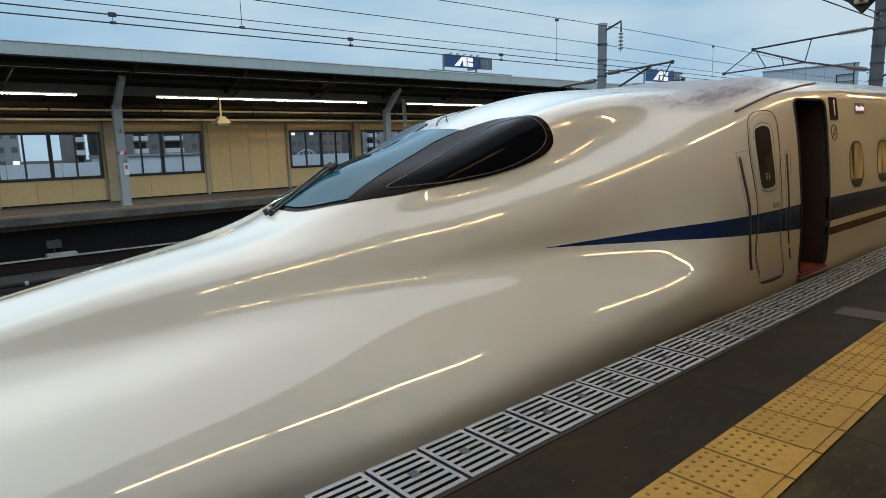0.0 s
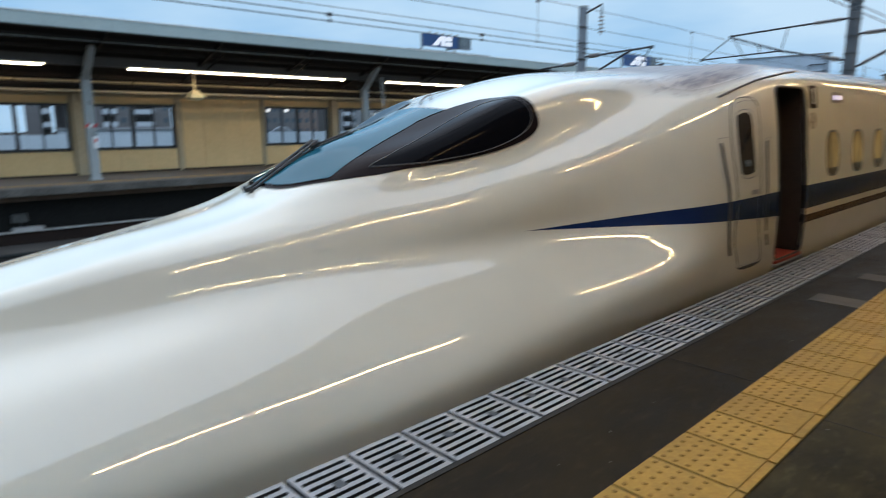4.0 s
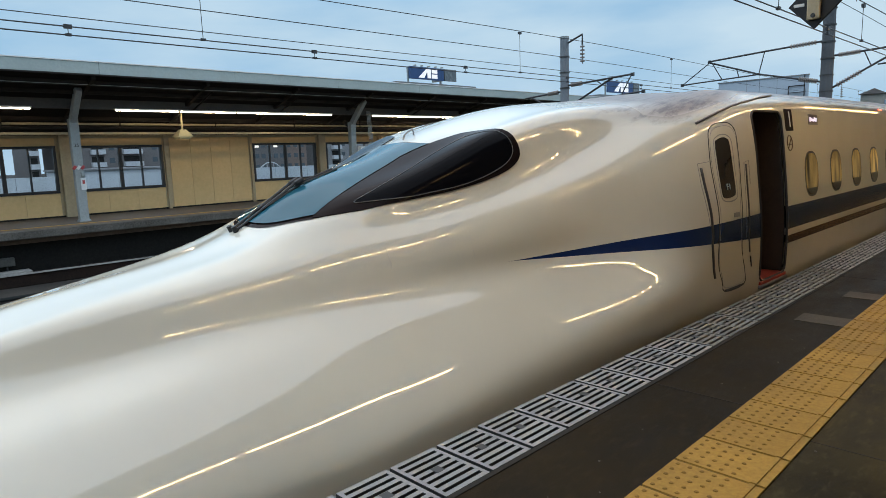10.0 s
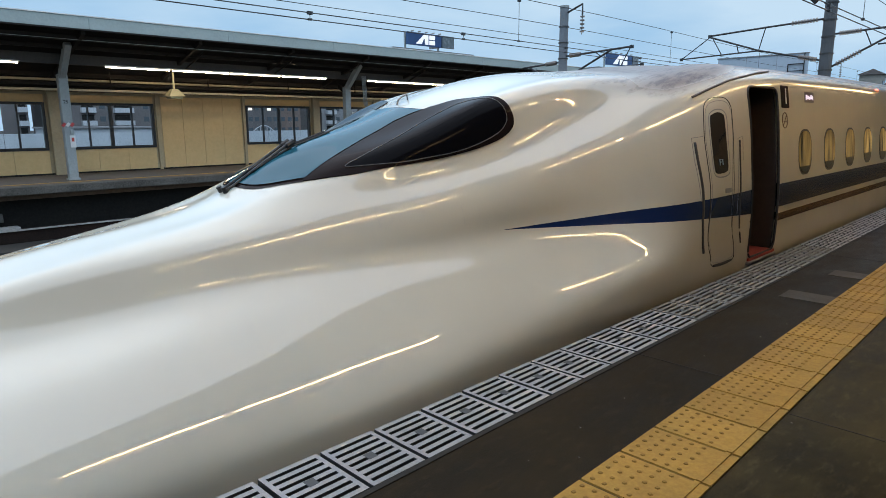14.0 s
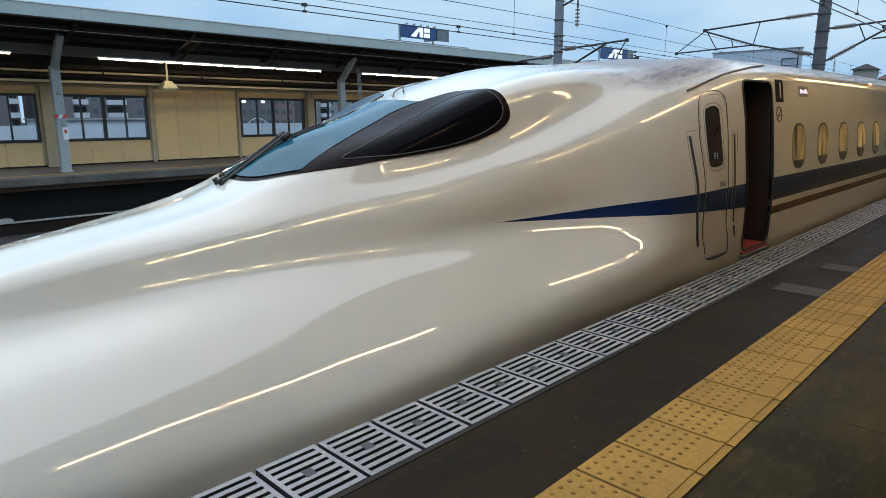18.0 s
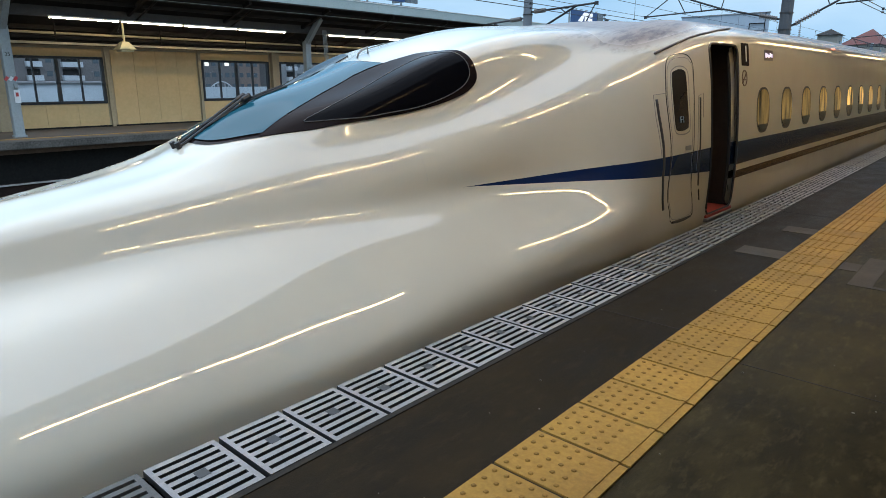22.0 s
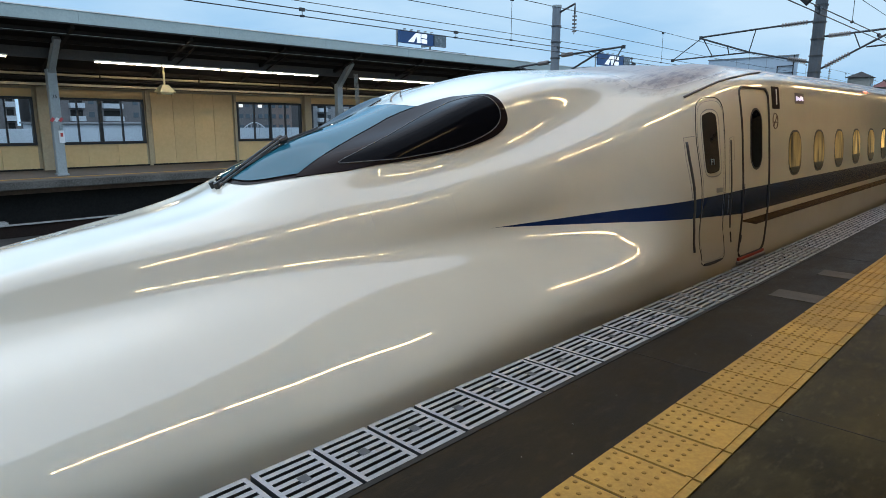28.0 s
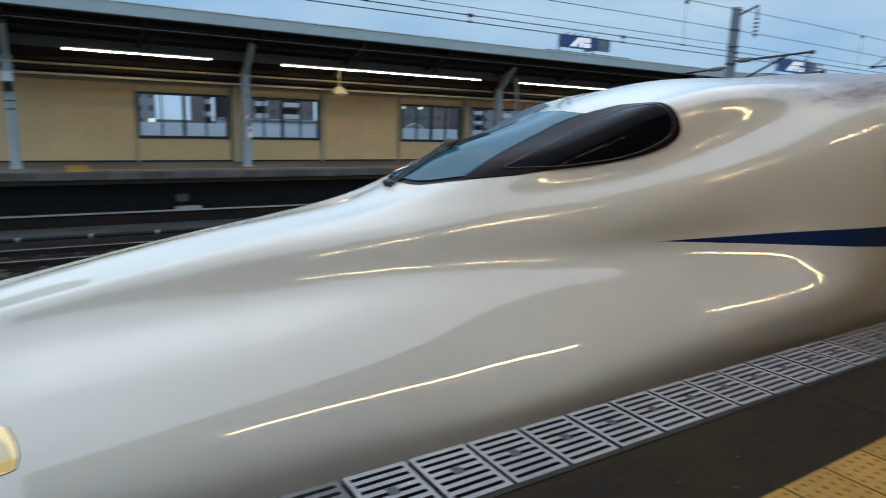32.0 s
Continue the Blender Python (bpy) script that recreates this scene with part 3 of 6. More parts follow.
def windshield(grow, y_low, y_high, out, nu=26, nv=18):
    """The curved screen between its two swept side edges."""
    bm = bmesh.new()
    ys, ws = np.array(SCREEN_EDGE).T
    ys = ys + np.linspace(-grow, grow, len(ys))
    rows = []
    for j in range(nv + 1):
        s = j / nv
        y_edge = ys[0] + (ys[-1] - ys[0]) * s
        w_edge = float(np.interp(y_edge, ys, ws)) + grow
        row = []
        for i in range(nu + 1):
            u = 2 * i / nu - 1
            w, mid = u * w_edge, y_low + (y_high - y_low) * s
            y = mid + (y_edge - mid) * abs(u) ** 2.4
            e = 0.02
            n = Vector((-(top_z(y, w + e) - top_z(y, w - e)) / (2 * e), -(top_z(y + e, w) - top_z(y - e, w)) / (2 * e), 1)).normalized()
            row.append(bm.verts.new(Vector((TRACK + w, y, top_z(y, w))) + n * out))
        rows.append(row)
    for a, b in zip(rows, rows[1:]):
        for i in range(nu):
            bm.faces.new((a[i], a[i + 1], b[i + 1], b[i]))
    return bm


part("windshield_frame", windshield(0.022, 2.20, 3.66, 0.004), CABTRIM, train, "black windshield surround", True)
part("windshield", windshield(0.0, 2.235, 3.63, 0.012), WINDSHIELD, train, "blue-tinted sloping windshield", True)
CAB = [(2.492, 13.96), (2.732, 17.22), (2.972, 19.05), (3.231, 20.94), (3.507, 22.91), (3.755, 24.2), (3.97, 24.45), (4.105, 23.7), (4.155, 22.4), (4.14, 20.0), (4.09, 17.0), (4.035, 13.0), (3.94, 9.8), (3.80, 8.3), (3.69, 7.4), (3.408, 6.7), (3.098, 8.25), (2.794, 10.5), (2.513, 12.6)]
GLASS = [(3.064, 19.13), (3.327, 21.12), (3.559, 22.75), (3.764, 23.5), (3.955, 23.35), (4.06, 22.3), (4.08, 20.6), (4.045, 18.0), (3.99, 15.0), (3.90, 12.9), (3.773, 12.2), (3.484, 12.4), (3.185, 13.58), (2.918, 14.62), (2.751, 15.51)]
surround = part("cab_window_frame", crown_plate(smooth_loop(CAB, 5), 0.008, 10, 0.03), CABTRIM, train, "black cab side window surround", True)
GASKET = flat("dull_grey_gasket", (0.07, 0.068, 0.065), 0.5)
glass_line = smooth_loop(GLASS, 5)
part("cab_window", crown_plate(glass_line, 0.012, 10), BLACKGLASS, surround, "black cab side window", True)
rim = [skin_v(y, v, 0.012) for y, v in glass_line]
part("window_gasket", tube(bmesh.new(), rim + rim[:2], 0.0035, 5), GASKET, surround, "thin grey gasket round the cab window", True)
mirrored(surround)

for w in (0.03, -0.035):
    base = Vector((TRACK + w, 2.15, top_z(2.15, w)))
    knuckle = Vector((TRACK + w - 0.03, 2.66, top_z(2.66, w) + 0.045))
    near, far = (Vector((TRACK + w - 0.03 * k, y, top_z(y, w) + h)) for k, y, h in ((0, 2.33, 0.028), (2, 3.02, 0.02)))
    arm = part("wiper", tube(bmesh.new(), [base + Vector((0, 0, 0.012)), base + Vector((0, 0.05, 0.04)), knuckle + Vector((0, 0, 0.012))], 0.010, 6), RUBBER, train, "black wiper arm")
    part("knuckle", tube(bmesh.new(), [knuckle - Vector((0, 0.03, 0.012)), knuckle + Vector((0, 0.03, 0.018))], 0.022, 8), RUBBER, arm)
    part("blade", tube(bmesh.new(), [near, knuckle - Vector((0, 0, 0.02)), far], 0.0075, 5), RUBBER, arm)
    part("pivot", tube(bmesh.new(), [base - Vector((0, 0.0, 0.03)), base + Vector((0, -0.03, 0.032))], 0.018, 10), RUBBER, arm)
hz = [top_z(y, -0.07) for y in (3.74, 3.86)]
part("handle", tube(bmesh.new(), [(TRACK - 0.07, 3.74, hz[0]), (TRACK - 0.07, 3.755, hz[0] + 0.04), (TRACK - 0.07, 3.80, hz[0] + 0.07), (TRACK - 0.07, 3.85, hz[1] + 0.05), (TRACK - 0.07, 3.86, hz[1])], 0.008, 6), TRIM, train, "small steel roof handle")

lampline = smooth_loop([(-0.93, -0.044), (-0.913, -0.009), (-0.848, 0.027), (-0.619, 0.084), (-0.352, 0.135), (-0.165, 0.162), (-0.12, 0.144), (-0.095, 0.09), (-0.104, 0.055), (-0.135, 0.035), (-0.397, -0.008), (-0.683, -0.049), (-0.843, -0.06), (-0.903, -0.055)], 4)
rimo = part("headlamp", skin_plate(lampline, 0.002, 6), SEAM, train, "slanted yellow-lit headlamp", True)
lens = part("lens", skin_plate([tuple(np.array((-0.5, 0.045)) + 0.985 * (np.array(p) - np.array((-0.5, 0.045)))) for p in lampline], 0.006, 8), LAMPGLOW, rimo, "glowing yellow lamp lens", True)
mirrored(rimo)
FACETS = (
    ("reflector", [(-0.897, -0.037), (-0.735, -0.024), (-0.556, -0.003), (-0.372, 0.026), (-0.313, 0.112), (-0.511, 0.079), (-0.709, 0.037), (-0.898, -0.011)], glow("tan_reflector", (1.0, 0.74, 0.30), 0.27, (0.55, 0.44, 0.24))),
    ("reflector", [(-0.372, 0.027), (-0.113, 0.074), (-0.133, 0.109), (-0.166, 0.133), (-0.312, 0.112)], glow("grey_reflector", (1.0, 0.76, 0.36), 0.18, (0.5, 0.43, 0.28))),
    ("lamp_shade", [(-0.371, 0.024), (-0.274, 0.022), (-0.117, 0.041), (-0.108, 0.072)], glow("ochre_reflector", (1.0, 0.66, 0.16), 0.26, (0.42, 0.29, 0.08))),
)
for nm, pts, m in FACETS:
    part(nm, skin_plate(pts, 0.009, 4, 0.004), m, rimo, "", True)
part("nose_seam", skin_line(dense([(-1.07, 0.19), (-1.056, 0.139), (-1.024, 0.024), (-0.992, -0.107), (-0.969, -0.319), (-0.96, -0.6), (-0.96, -0.9)], 0.05), 0.007, 0.0), TRIM, train, "seam of the coupler cover")

# passenger windows: lit warm cabin behind tinted panes
FIRST_WIN, PITCH = 8.76, 1.04


def cabin_pane():
    """Tinted pane with the lit cabin and dark seat backs showing behind it."""
    k = Mat("tinted_cabin_pane")
    r = k.node("ShaderNodeObjectInfo").outputs["Random"]
    n = k.noise(7.0, 2, 0.4, (1.0, 1.0, 0.22))
    sep = k.node("ShaderNodeSeparateXYZ")
    k.link(k.pos(), sep.inputs[0])
    n = k.math("SUBTRACT", n, k.math("MULTIPLY", k.math("LESS_THAN", sep.outputs["Z"], k.math("ADD", k.math("MULTIPLY", r, 0.12), 0.90)), 0.3))
    soft = k.node("ShaderNodeMapRange")
    soft.inputs[1].default_value, soft.inputs[2].default_value = 0.36, 0.6
    k.link(n, soft.inputs[0])
    bright = k.math("ADD", k.math("MULTIPLY", k.math("POWER", r, 3.0), 0.9), 0.20)
    lit = k.math("MULTIPLY", soft.outputs[0], bright)
    k.set((0.02, 0.014, 0.007), 0.05)
    k.b.inputs["Emission Color"].default_value = (1.0, 0.62, 0.17, 1)
    k.link(lit, k.b.inputs["Emission Strength"])
    return k.m


CABIN = cabin_pane()


def row_of_windows(owner, first, count):
    for k in range(count):
        y = first + PITCH * k
        rim = part("window", skin_plate(rounded(y - 0.255, y + 0.255, 0.82, 1.36, 0.2), 0.002, 3), SEAM, owner, "small rounded cabin window", True)
        part("pane", skin_plate(rounded(y - 0.23, y + 0.23, 0.845, 1.335, 0.18), 0.006, 4), CABIN, rim, "amber-lit tinted pane", True)


row_of_windows(train, FIRST_WIN, 13)

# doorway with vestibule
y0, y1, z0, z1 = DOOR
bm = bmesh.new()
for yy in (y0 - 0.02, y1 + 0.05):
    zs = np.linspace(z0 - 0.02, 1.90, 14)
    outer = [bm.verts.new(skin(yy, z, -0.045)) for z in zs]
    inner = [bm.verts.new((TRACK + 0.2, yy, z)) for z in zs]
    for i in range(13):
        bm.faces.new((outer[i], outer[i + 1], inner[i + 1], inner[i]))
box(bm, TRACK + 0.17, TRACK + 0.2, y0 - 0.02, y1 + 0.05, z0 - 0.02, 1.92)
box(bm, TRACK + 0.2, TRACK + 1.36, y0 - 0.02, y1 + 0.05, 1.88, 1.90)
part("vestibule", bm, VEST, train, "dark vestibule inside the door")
part("door_sill", boxes((TRACK + 1.2, TRACK + 1.69, y0, y1, z0 - 0.03, z0)), flat("red_sill_strip", (0.30, 0.03, 0.015), 0.6), train, "red lit door sill")
part("step_plate", boxes((TRACK + 1.6, TRACK + 1.71, y0 - 0.02, y1, z0 - 0.07, z0 - 0.035), bevel=0.006), TRIM, train)
part("notice", boxes((TRACK + 1.40, TRACK + 1.56, y0 - 0.004, y0 + 0.002, 1.2, 1.36)), flat("red_notice", (0.35, 0.08, 0.06), 0.5), train, "red and white notice inside the door")
part("notice", boxes((TRACK + 1.40, TRACK + 1.56, y0 - 0.004, y0 + 0.002, 1.38, 1.43)), WHITEPAINT, train)
part("inner_rail", tube(bmesh.new(), [(TRACK + 1.46, y0 + 0.03, 0.62), (TRACK + 1.44, y0 + 0.03, 1.18)], 0.012, 6), STEELGREY, train, "pale rail inside the door")
ring = dense(rounded(y0 - 0.006, y1 + 0.006, z0, z1 + 0.008, 0.11, 5), 0.06, True)
part("door_frame", skin_line(ring, 0.028, 0.0, True), SEAM, train, "black rubber door surround")
for cy, sy in ((y0, 1), (y1, -1)):
    for cz, sz in ((z1, -1), (z0, 1)):
        bm = bmesh.new()
        r = 0.11
        c3 = bm.verts.new(skin(cy, cz, 0.0))
        arc = [bm.verts.new(skin(cy + sy * (r - r * math.cos(a)), cz + sz * (r - r * math.sin(a)), 0.0)) for a in np.linspace(0, math.pi / 2, 7)]
        for a, b in zip(arc, arc[1:]):
            bm.faces.new((c3, a, b) if sy * sz < 0 else (c3, b, a))
        part("corner", bm, PAINT, train)

# the sliding door leaf: built shut, slides back into the wall
leaf = new("sliding_door")
leaf.parent = train
leaf["label"] = "white sliding passenger door with a tall window"
bm = skin_plate(rounded(y0 + 0.004, y1 - 0.012, z0 + 0.01, z1 - 0.004, 0.11, 6), 0.0, 10, 0.035, None, 1)
part("leaf", bm, (PAINT, SEAM), leaf, "", True)
win_rim = part("door_window", skin_plate(rounded(y0 + 0.21, y0 + 0.56, 0.95, 1.60, 0.17), 0.003, 5), SEAM, leaf, "tall rounded door window", True)
part("pane", skin_plate(rounded(y0 + 0.235, y0 + 0.535, 0.975, 1.575, 0.145), 0.006, 5), BLACKGLASS, win_rim, "", True)
part("edge_rubber", skin_line(dense([(y0 + 0.006, z0 + 0.1), (y0 + 0.006, z1 - 0.1)], 0.1), 0.03, -0.01), SEAM, leaf)
part("grip", skin_line(dense([(y0 + 0.05, 0.72), (y0 + 0.05, 0.82)], 0.05), 0.014, 0.0), SLOT, leaf)
part("grip", skin_line(dense([(y0 + 0.05, 0.20), (y0 + 0.05, 0.28)], 0.05), 0.014, 0.0), SLOT, leaf)

# crew door with its rails
CREW = [(6.365, 1.646), (6.28, 1.544), (6.201, 1.308), (6.175, 1.099), (6.16, 0.834), (6.115, 0.576), (6.083, 0.425), (6.09, 0.311), (6.133, 0.208), (6.194, 0.093), (6.638, 0.09), (6.66, 0.213), (6.60, 0.396), (6.59, 0.537), (6.62, 0.809), (6.641, 1.084), (6.686, 1.467), (6.694, 1.603), (6.636, 1.679), (6.501, 1.686)]
CREW_GLASS = [(6.337, 1.481), (6.39, 1.524), (6.469, 1.541), (6.53, 1.525), (6.547, 1.477), (6.522, 1.251), (6.51, 1.023), (6.47, 0.981), (6.373, 0.966), (6.29, 0.973), (6.268, 1.033), (6.29, 1.255)]
CREW_RIM = [(6.323, 1.492), (6.396, 1.556), (6.477, 1.576), (6.56, 1.563), (6.603, 1.494), (6.57, 1.25), (6.559, 1.004), (6.51, 0.941), (6.372, 0.926), (6.269, 0.952), (6.25, 1.044), (6.272, 1.255)]


def grown(pts, d):
    """An outline moved outwards by d metres."""
    c = np.mean(pts, axis=0)
    return [tuple(np.array(p) + d * (np.array(p) - c) / np.hypot(*(np.array(p) - c))) for p in pts]


part("crew_door_seam", skin_line(smooth_loop(CREW, 3), 0.013, -0.002, True), SEAM, train, "outline of the narrow crew door")
part("crew_door_edge", skin_line(smooth_loop(grown(CREW, -0.035), 3), 0.006, -0.001, True), TRIM, train)
part("crew_door_foot", skin_line([(6.20, 0.10), (6.40, 0.095), (6.63, 0.096)], 0.022, 0.0), SEAM, train)
crim = part("crew_window_rim", skin_plate(smooth_loop(CREW_RIM, 3), 0.001, 5), TRIM, train, "rounded crew door window rim", True)
part("crew_window_lip", skin_plate(smooth_loop([(0.7 * a + 0.3 * c, 0.7 * b + 0.3 * d) for (a, b), (c, d) in zip(CREW_RIM, CREW_GLASS)], 3), 0.004, 5), PAINT, crim, "", True)
part("crew_window", skin_plate(smooth_loop(CREW_GLASS, 3), 0.009, 5), flat("smoked_crew_glass", (0.035, 0.03, 0.025), 0.08), crim, "smoked crew door window", True)
nrm = (skin(6.43, 1.10, 1.0) - skin(6.43, 1.10, 0.0)).normalized()


def on_skin(y, z, out):
    """Pose whose x runs along the train towards its rear, y up, z off the skin."""
    p, q = skin(y, z, out), skin(y, z + 0.05, out)
    ex = (skin(y + 0.05, z, out) - p).normalized()
    ey = (q - p).normalized()
    ez = ex.cross(ey).normalized()
    ey = ez.cross(ex)
    return Matrix(((ex.x, ey.x, ez.x, p.x), (ex.y, ey.y, ez.y, p.y), (ex.z, ey.z, ez.z, p.z), (0, 0, 0, 1)))


letters("marking", "F1", 0.085, FASCIA, train, on_skin(6.385, 1.068, 0.014), label="small grey F1 marking on the crew door window")
part("latch", skin_plate(rounded(6.44, 6.56, 0.775, 0.82, 0.008, 2), 0.004, 2), TRIM, train, "small keyhole plate")
for line, cover, wide in (
    ([(6.051, 1.264), (6.035, 1.104), (6.03, 0.842), (6.007, 0.635), (5.985, 0.571), (5.977, 0.461), (5.966, 0.347), (5.979, 0.252)], [(5.985, 0.73), (5.99, 1.105), (6.022, 1.305), (6.187, 1.319)], 0.042),
    ([(6.787, 1.274), (6.776, 1.079), (6.765, 0.8), (6.745, 0.549), (6.765, 0.404), (6.82, 0.244)], [(6.69, 0.554), (6.731, 1.081), (6.753, 1.291), (6.852, 1.312), (6.842, 1.077)], 0.034),
):
    rail = part("grab_rail", skin_line(dense(line, 0.05), wide, -0.008), SLOT, train, "dark recessed grab rail", True)
    part("rail_cover", skin_line(dense(cover, 0.05), 0.006, 0.0), TRIM, rail)
gutter = dense([(6.22, 1.68), (6.38, 1.732), (6.58, 1.792), (6.79, 1.849), (7.02, 1.892), (7.45, 1.952), (7.88, 1.993)], 0.06)
part("rain_gutter", skin_line(gutter, 0.026, 0.002), plain("dirty_gutter", (0.16, 0.14, 0.13), None, 10, 0.6), train, "dirty riveted rain gutter above the doors", True)

# car number, no-smoking mark, destination display
plate = part("number_plate", skin_plate(rounded(7.95, 8.21, 1.60, 1.845, 0.015, 2), 0.003, 3), flat("brown_plate", (0.016, 0.011, 0.009), 0.8, 0.0, **{"Specular IOR Level": 0.05}), train, "brown car number plate")
letters("numeral", "1", 0.25, WHITEPAINT, plate, on_skin(8.08, 1.72, 0.012), label="white numeral 1")
mark = part("no_smoking_mark", skin_line(dense([(8.04 + 0.085 * math.cos(a), 1.465 + 0.085 * math.sin(a)) for a in np.linspace(0, 2 * math.pi, 16)[:-1]], 0.02, True), 0.014, 0.001, True), flat("brown_mark", (0.09, 0.05, 0.03), 0.5), train, "brown no-smoking ring")
part("stroke", skin_line([(7.985, 1.41), (8.095, 1.52)], 0.012, 0.002), mark.data.materials[0], mark)
part("stroke", skin_line([(8.0, 1.45), (8.08, 1.45)], 0.018, 0.002), mark.data.materials[0], mark)
disp = part("destination_display", skin_plate(rounded(8.80, 9.16, 1.675, 1.80, 0.012, 2), 0.003, 3), flat("dark_display", (0.03, 0.015, 0.025), 0.3), train, "dark destination display with lit characters")
for k in range(5):
    yy = 8.845 + 0.06 * k
    part("lit_bar", skin_plate(rounded(yy, yy + 0.042, 1.71 + 0.012 * (k % 2), 1.765 - 0.01 * (k % 3), 0.004, 1), 0.006, 2), glow("display_white" if k == 0 else "display_violet", (0.85, 0.75, 1.0), 1.2), disp)

# body panel seams and small vents
for y in (2.80, 3.43):
    part("hatch_seam", skin_line(dense([(y, 0.92), (y, 0.75)], 0.04), 0.004, -0.001), flat("faint_seam", (0.5, 0.49, 0.46), 0.5), train)

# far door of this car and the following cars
# No opening here: a flat dark sheet paints the doorway's shade.
far_door = part("far_door", skin_plate(rounded(22.35, 23.12, 0.04, 1.80, 0.1), 0.002, 4), VEST, train, "dark sheet standing for the shaded rear doorway", True)
part("far_display", skin_plate(rounded(21.55, 21.9, 1.675, 1.80, 0.01, 2), 0.003, 2), disp.data.materials[0], train)
part("side_lamp", skin_plate(rounded(12.55, 12.75, 1.93, 1.955, 0.01, 2), 0.01, 2), glow("red_side_lamp", (1.0, 0.12, 0.04), 3.0), train, "small red side lamp")
part("end_gangway", boxes((TRACK - 1.63, TRACK + 1.63, CAR_END + 0.01, CAR_END + 0.34, -0.9, 1.9), (TRACK - 1.3, TRACK + 1.3, CAR_END + 0.01, CAR_END + 0.34, 1.9, 2.2)), RUBBER, train, "dark gangway between cars")
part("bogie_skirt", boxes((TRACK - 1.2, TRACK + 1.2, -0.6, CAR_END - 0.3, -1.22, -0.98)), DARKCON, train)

coach = thing("bullet_train_car", "white high-speed train coach with dark blue band behind the nose car", "train", "cars of the train")
train["group"] = "cars of the train"
START2 = CAR_END + 0.35
part("body", hull(START2, START2 + 24.5, False), PAINT, coach, "glossy white body with blue band", smooth=False)
for f in coach.children[0].data.polygons:
    f.use_smooth = len(f.vertices) == 4
part("end_gangway", boxes((TRACK - 1.63, TRACK + 1.63, START2 + 24.51, START2 + 24.84, -0.9, 1.9)), RUBBER, coach, "dark gangway between cars")
row_of_windows(coach, START2 + 2.4, 19)
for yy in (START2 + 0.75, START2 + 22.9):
    # Coach doorways are dark sheets too, with the shade as their colour.
    part("door", skin_plate(rounded(yy, yy + 0.75, 0.04, 1.80, 0.1), 0.002, 4), VEST, coach, "dark sheet standing for a shaded coach doorway", True)
part("side_lamp", skin_plate(rounded(START2 + 9, START2 + 9.3, 1.93, 1.96, 0.01, 2), 0.01, 2), glow("red_side_lamp_rear", (1.0, 0.12, 0.04), 3.0), coach)
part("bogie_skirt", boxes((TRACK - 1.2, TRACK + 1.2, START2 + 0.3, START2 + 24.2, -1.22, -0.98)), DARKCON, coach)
for n in (1, 2):
    other = copy_thing(coach, pose(0, 24.85 * n, 0))

# ---- ground, tracks ----
tagged(part("ground", boxes((-420, 420, -300, 900, -1.9, -1.62)), BALLAST), "dark brown ballast bed between the tracks", "ground", kind="structure")
BED = -1.46
tagged(part("ballast_bed", boxes((-15.6, -0.5, -70, 260, -1.62, BED)), BALLAST), "stony brown track ballast", "ballast", kind="structure")
# loose stones between and beside the rails
def stone_material():
    k = Mat("ballast_stone")
    r = k.node("ShaderNodeNewGeometry").outputs["Random Per Island"]
    c = k.ramp(r, (0.012, 0.010, 0.009), (0.115, 0.098, 0.082), 0.25, 1.0)
    k.set(k.mix(k.math("MULTIPLY", k.noise(40, 4), 0.6), c, (0.03, 0.023, 0.018)), 0.95)
    k.b.inputs["Specular IOR Level"].default_value = 0.15
    return k.m


rng = random.Random(5)
co, fc = [], []
for _ in range(15000):
    x = rng.choice((rng.uniform(-13.4, -12.5), rng.uniform(-11.3, -9.25), rng.uniform(-11.3, -9.25), rng.uniform(-12.4, -11.5), rng.uniform(-9.0, -8.2), rng.uniform(-7.95, -6.9), rng.uniform(-3.6, -2.6)))
    y = rng.uniform(-9.5, 5.5)
    s = rng.uniform(0.022, 0.055)
    m = Matrix.LocRotScale((x, y, BED + s * rng.uniform(0.1, 0.7)), Euler((rng.uniform(0, 3), rng.uniform(0, 3), rng.uniform(0, 3))), (s * rng.uniform(0.7, 1.4), s, s * rng.uniform(0.5, 0.9)))
    n = len(co)
    co += [m @ Vector(p) for p in ((1, 0, 0), (-1, 0, 0), (0, 1, 0), (0, -1, 0), (0, 0, 1), (0, 0, -1))]
    fc += [(n + a, n + b, n + c) for a, b, c in ((0, 2, 4), (2, 1, 4), (1, 3, 4), (3, 0, 4), (2, 0, 5), (1, 2, 5), (3, 1, 5), (0, 3, 5))]
me = bpy.data.meshes.new("ballast_stones")
me.from_pydata(co, [], fc)
me.materials.append(stone_material())
tagged(new("ballast_stones", me), "loose grey-brown ballast stones between the tracks", "stones", kind="stuff")

STONEPALE = plain("pale_sleeper_concrete", (0.075, 0.06, 0.048), (0.022, 0.018, 0.015), 5, 0.9, 0, 0.3)


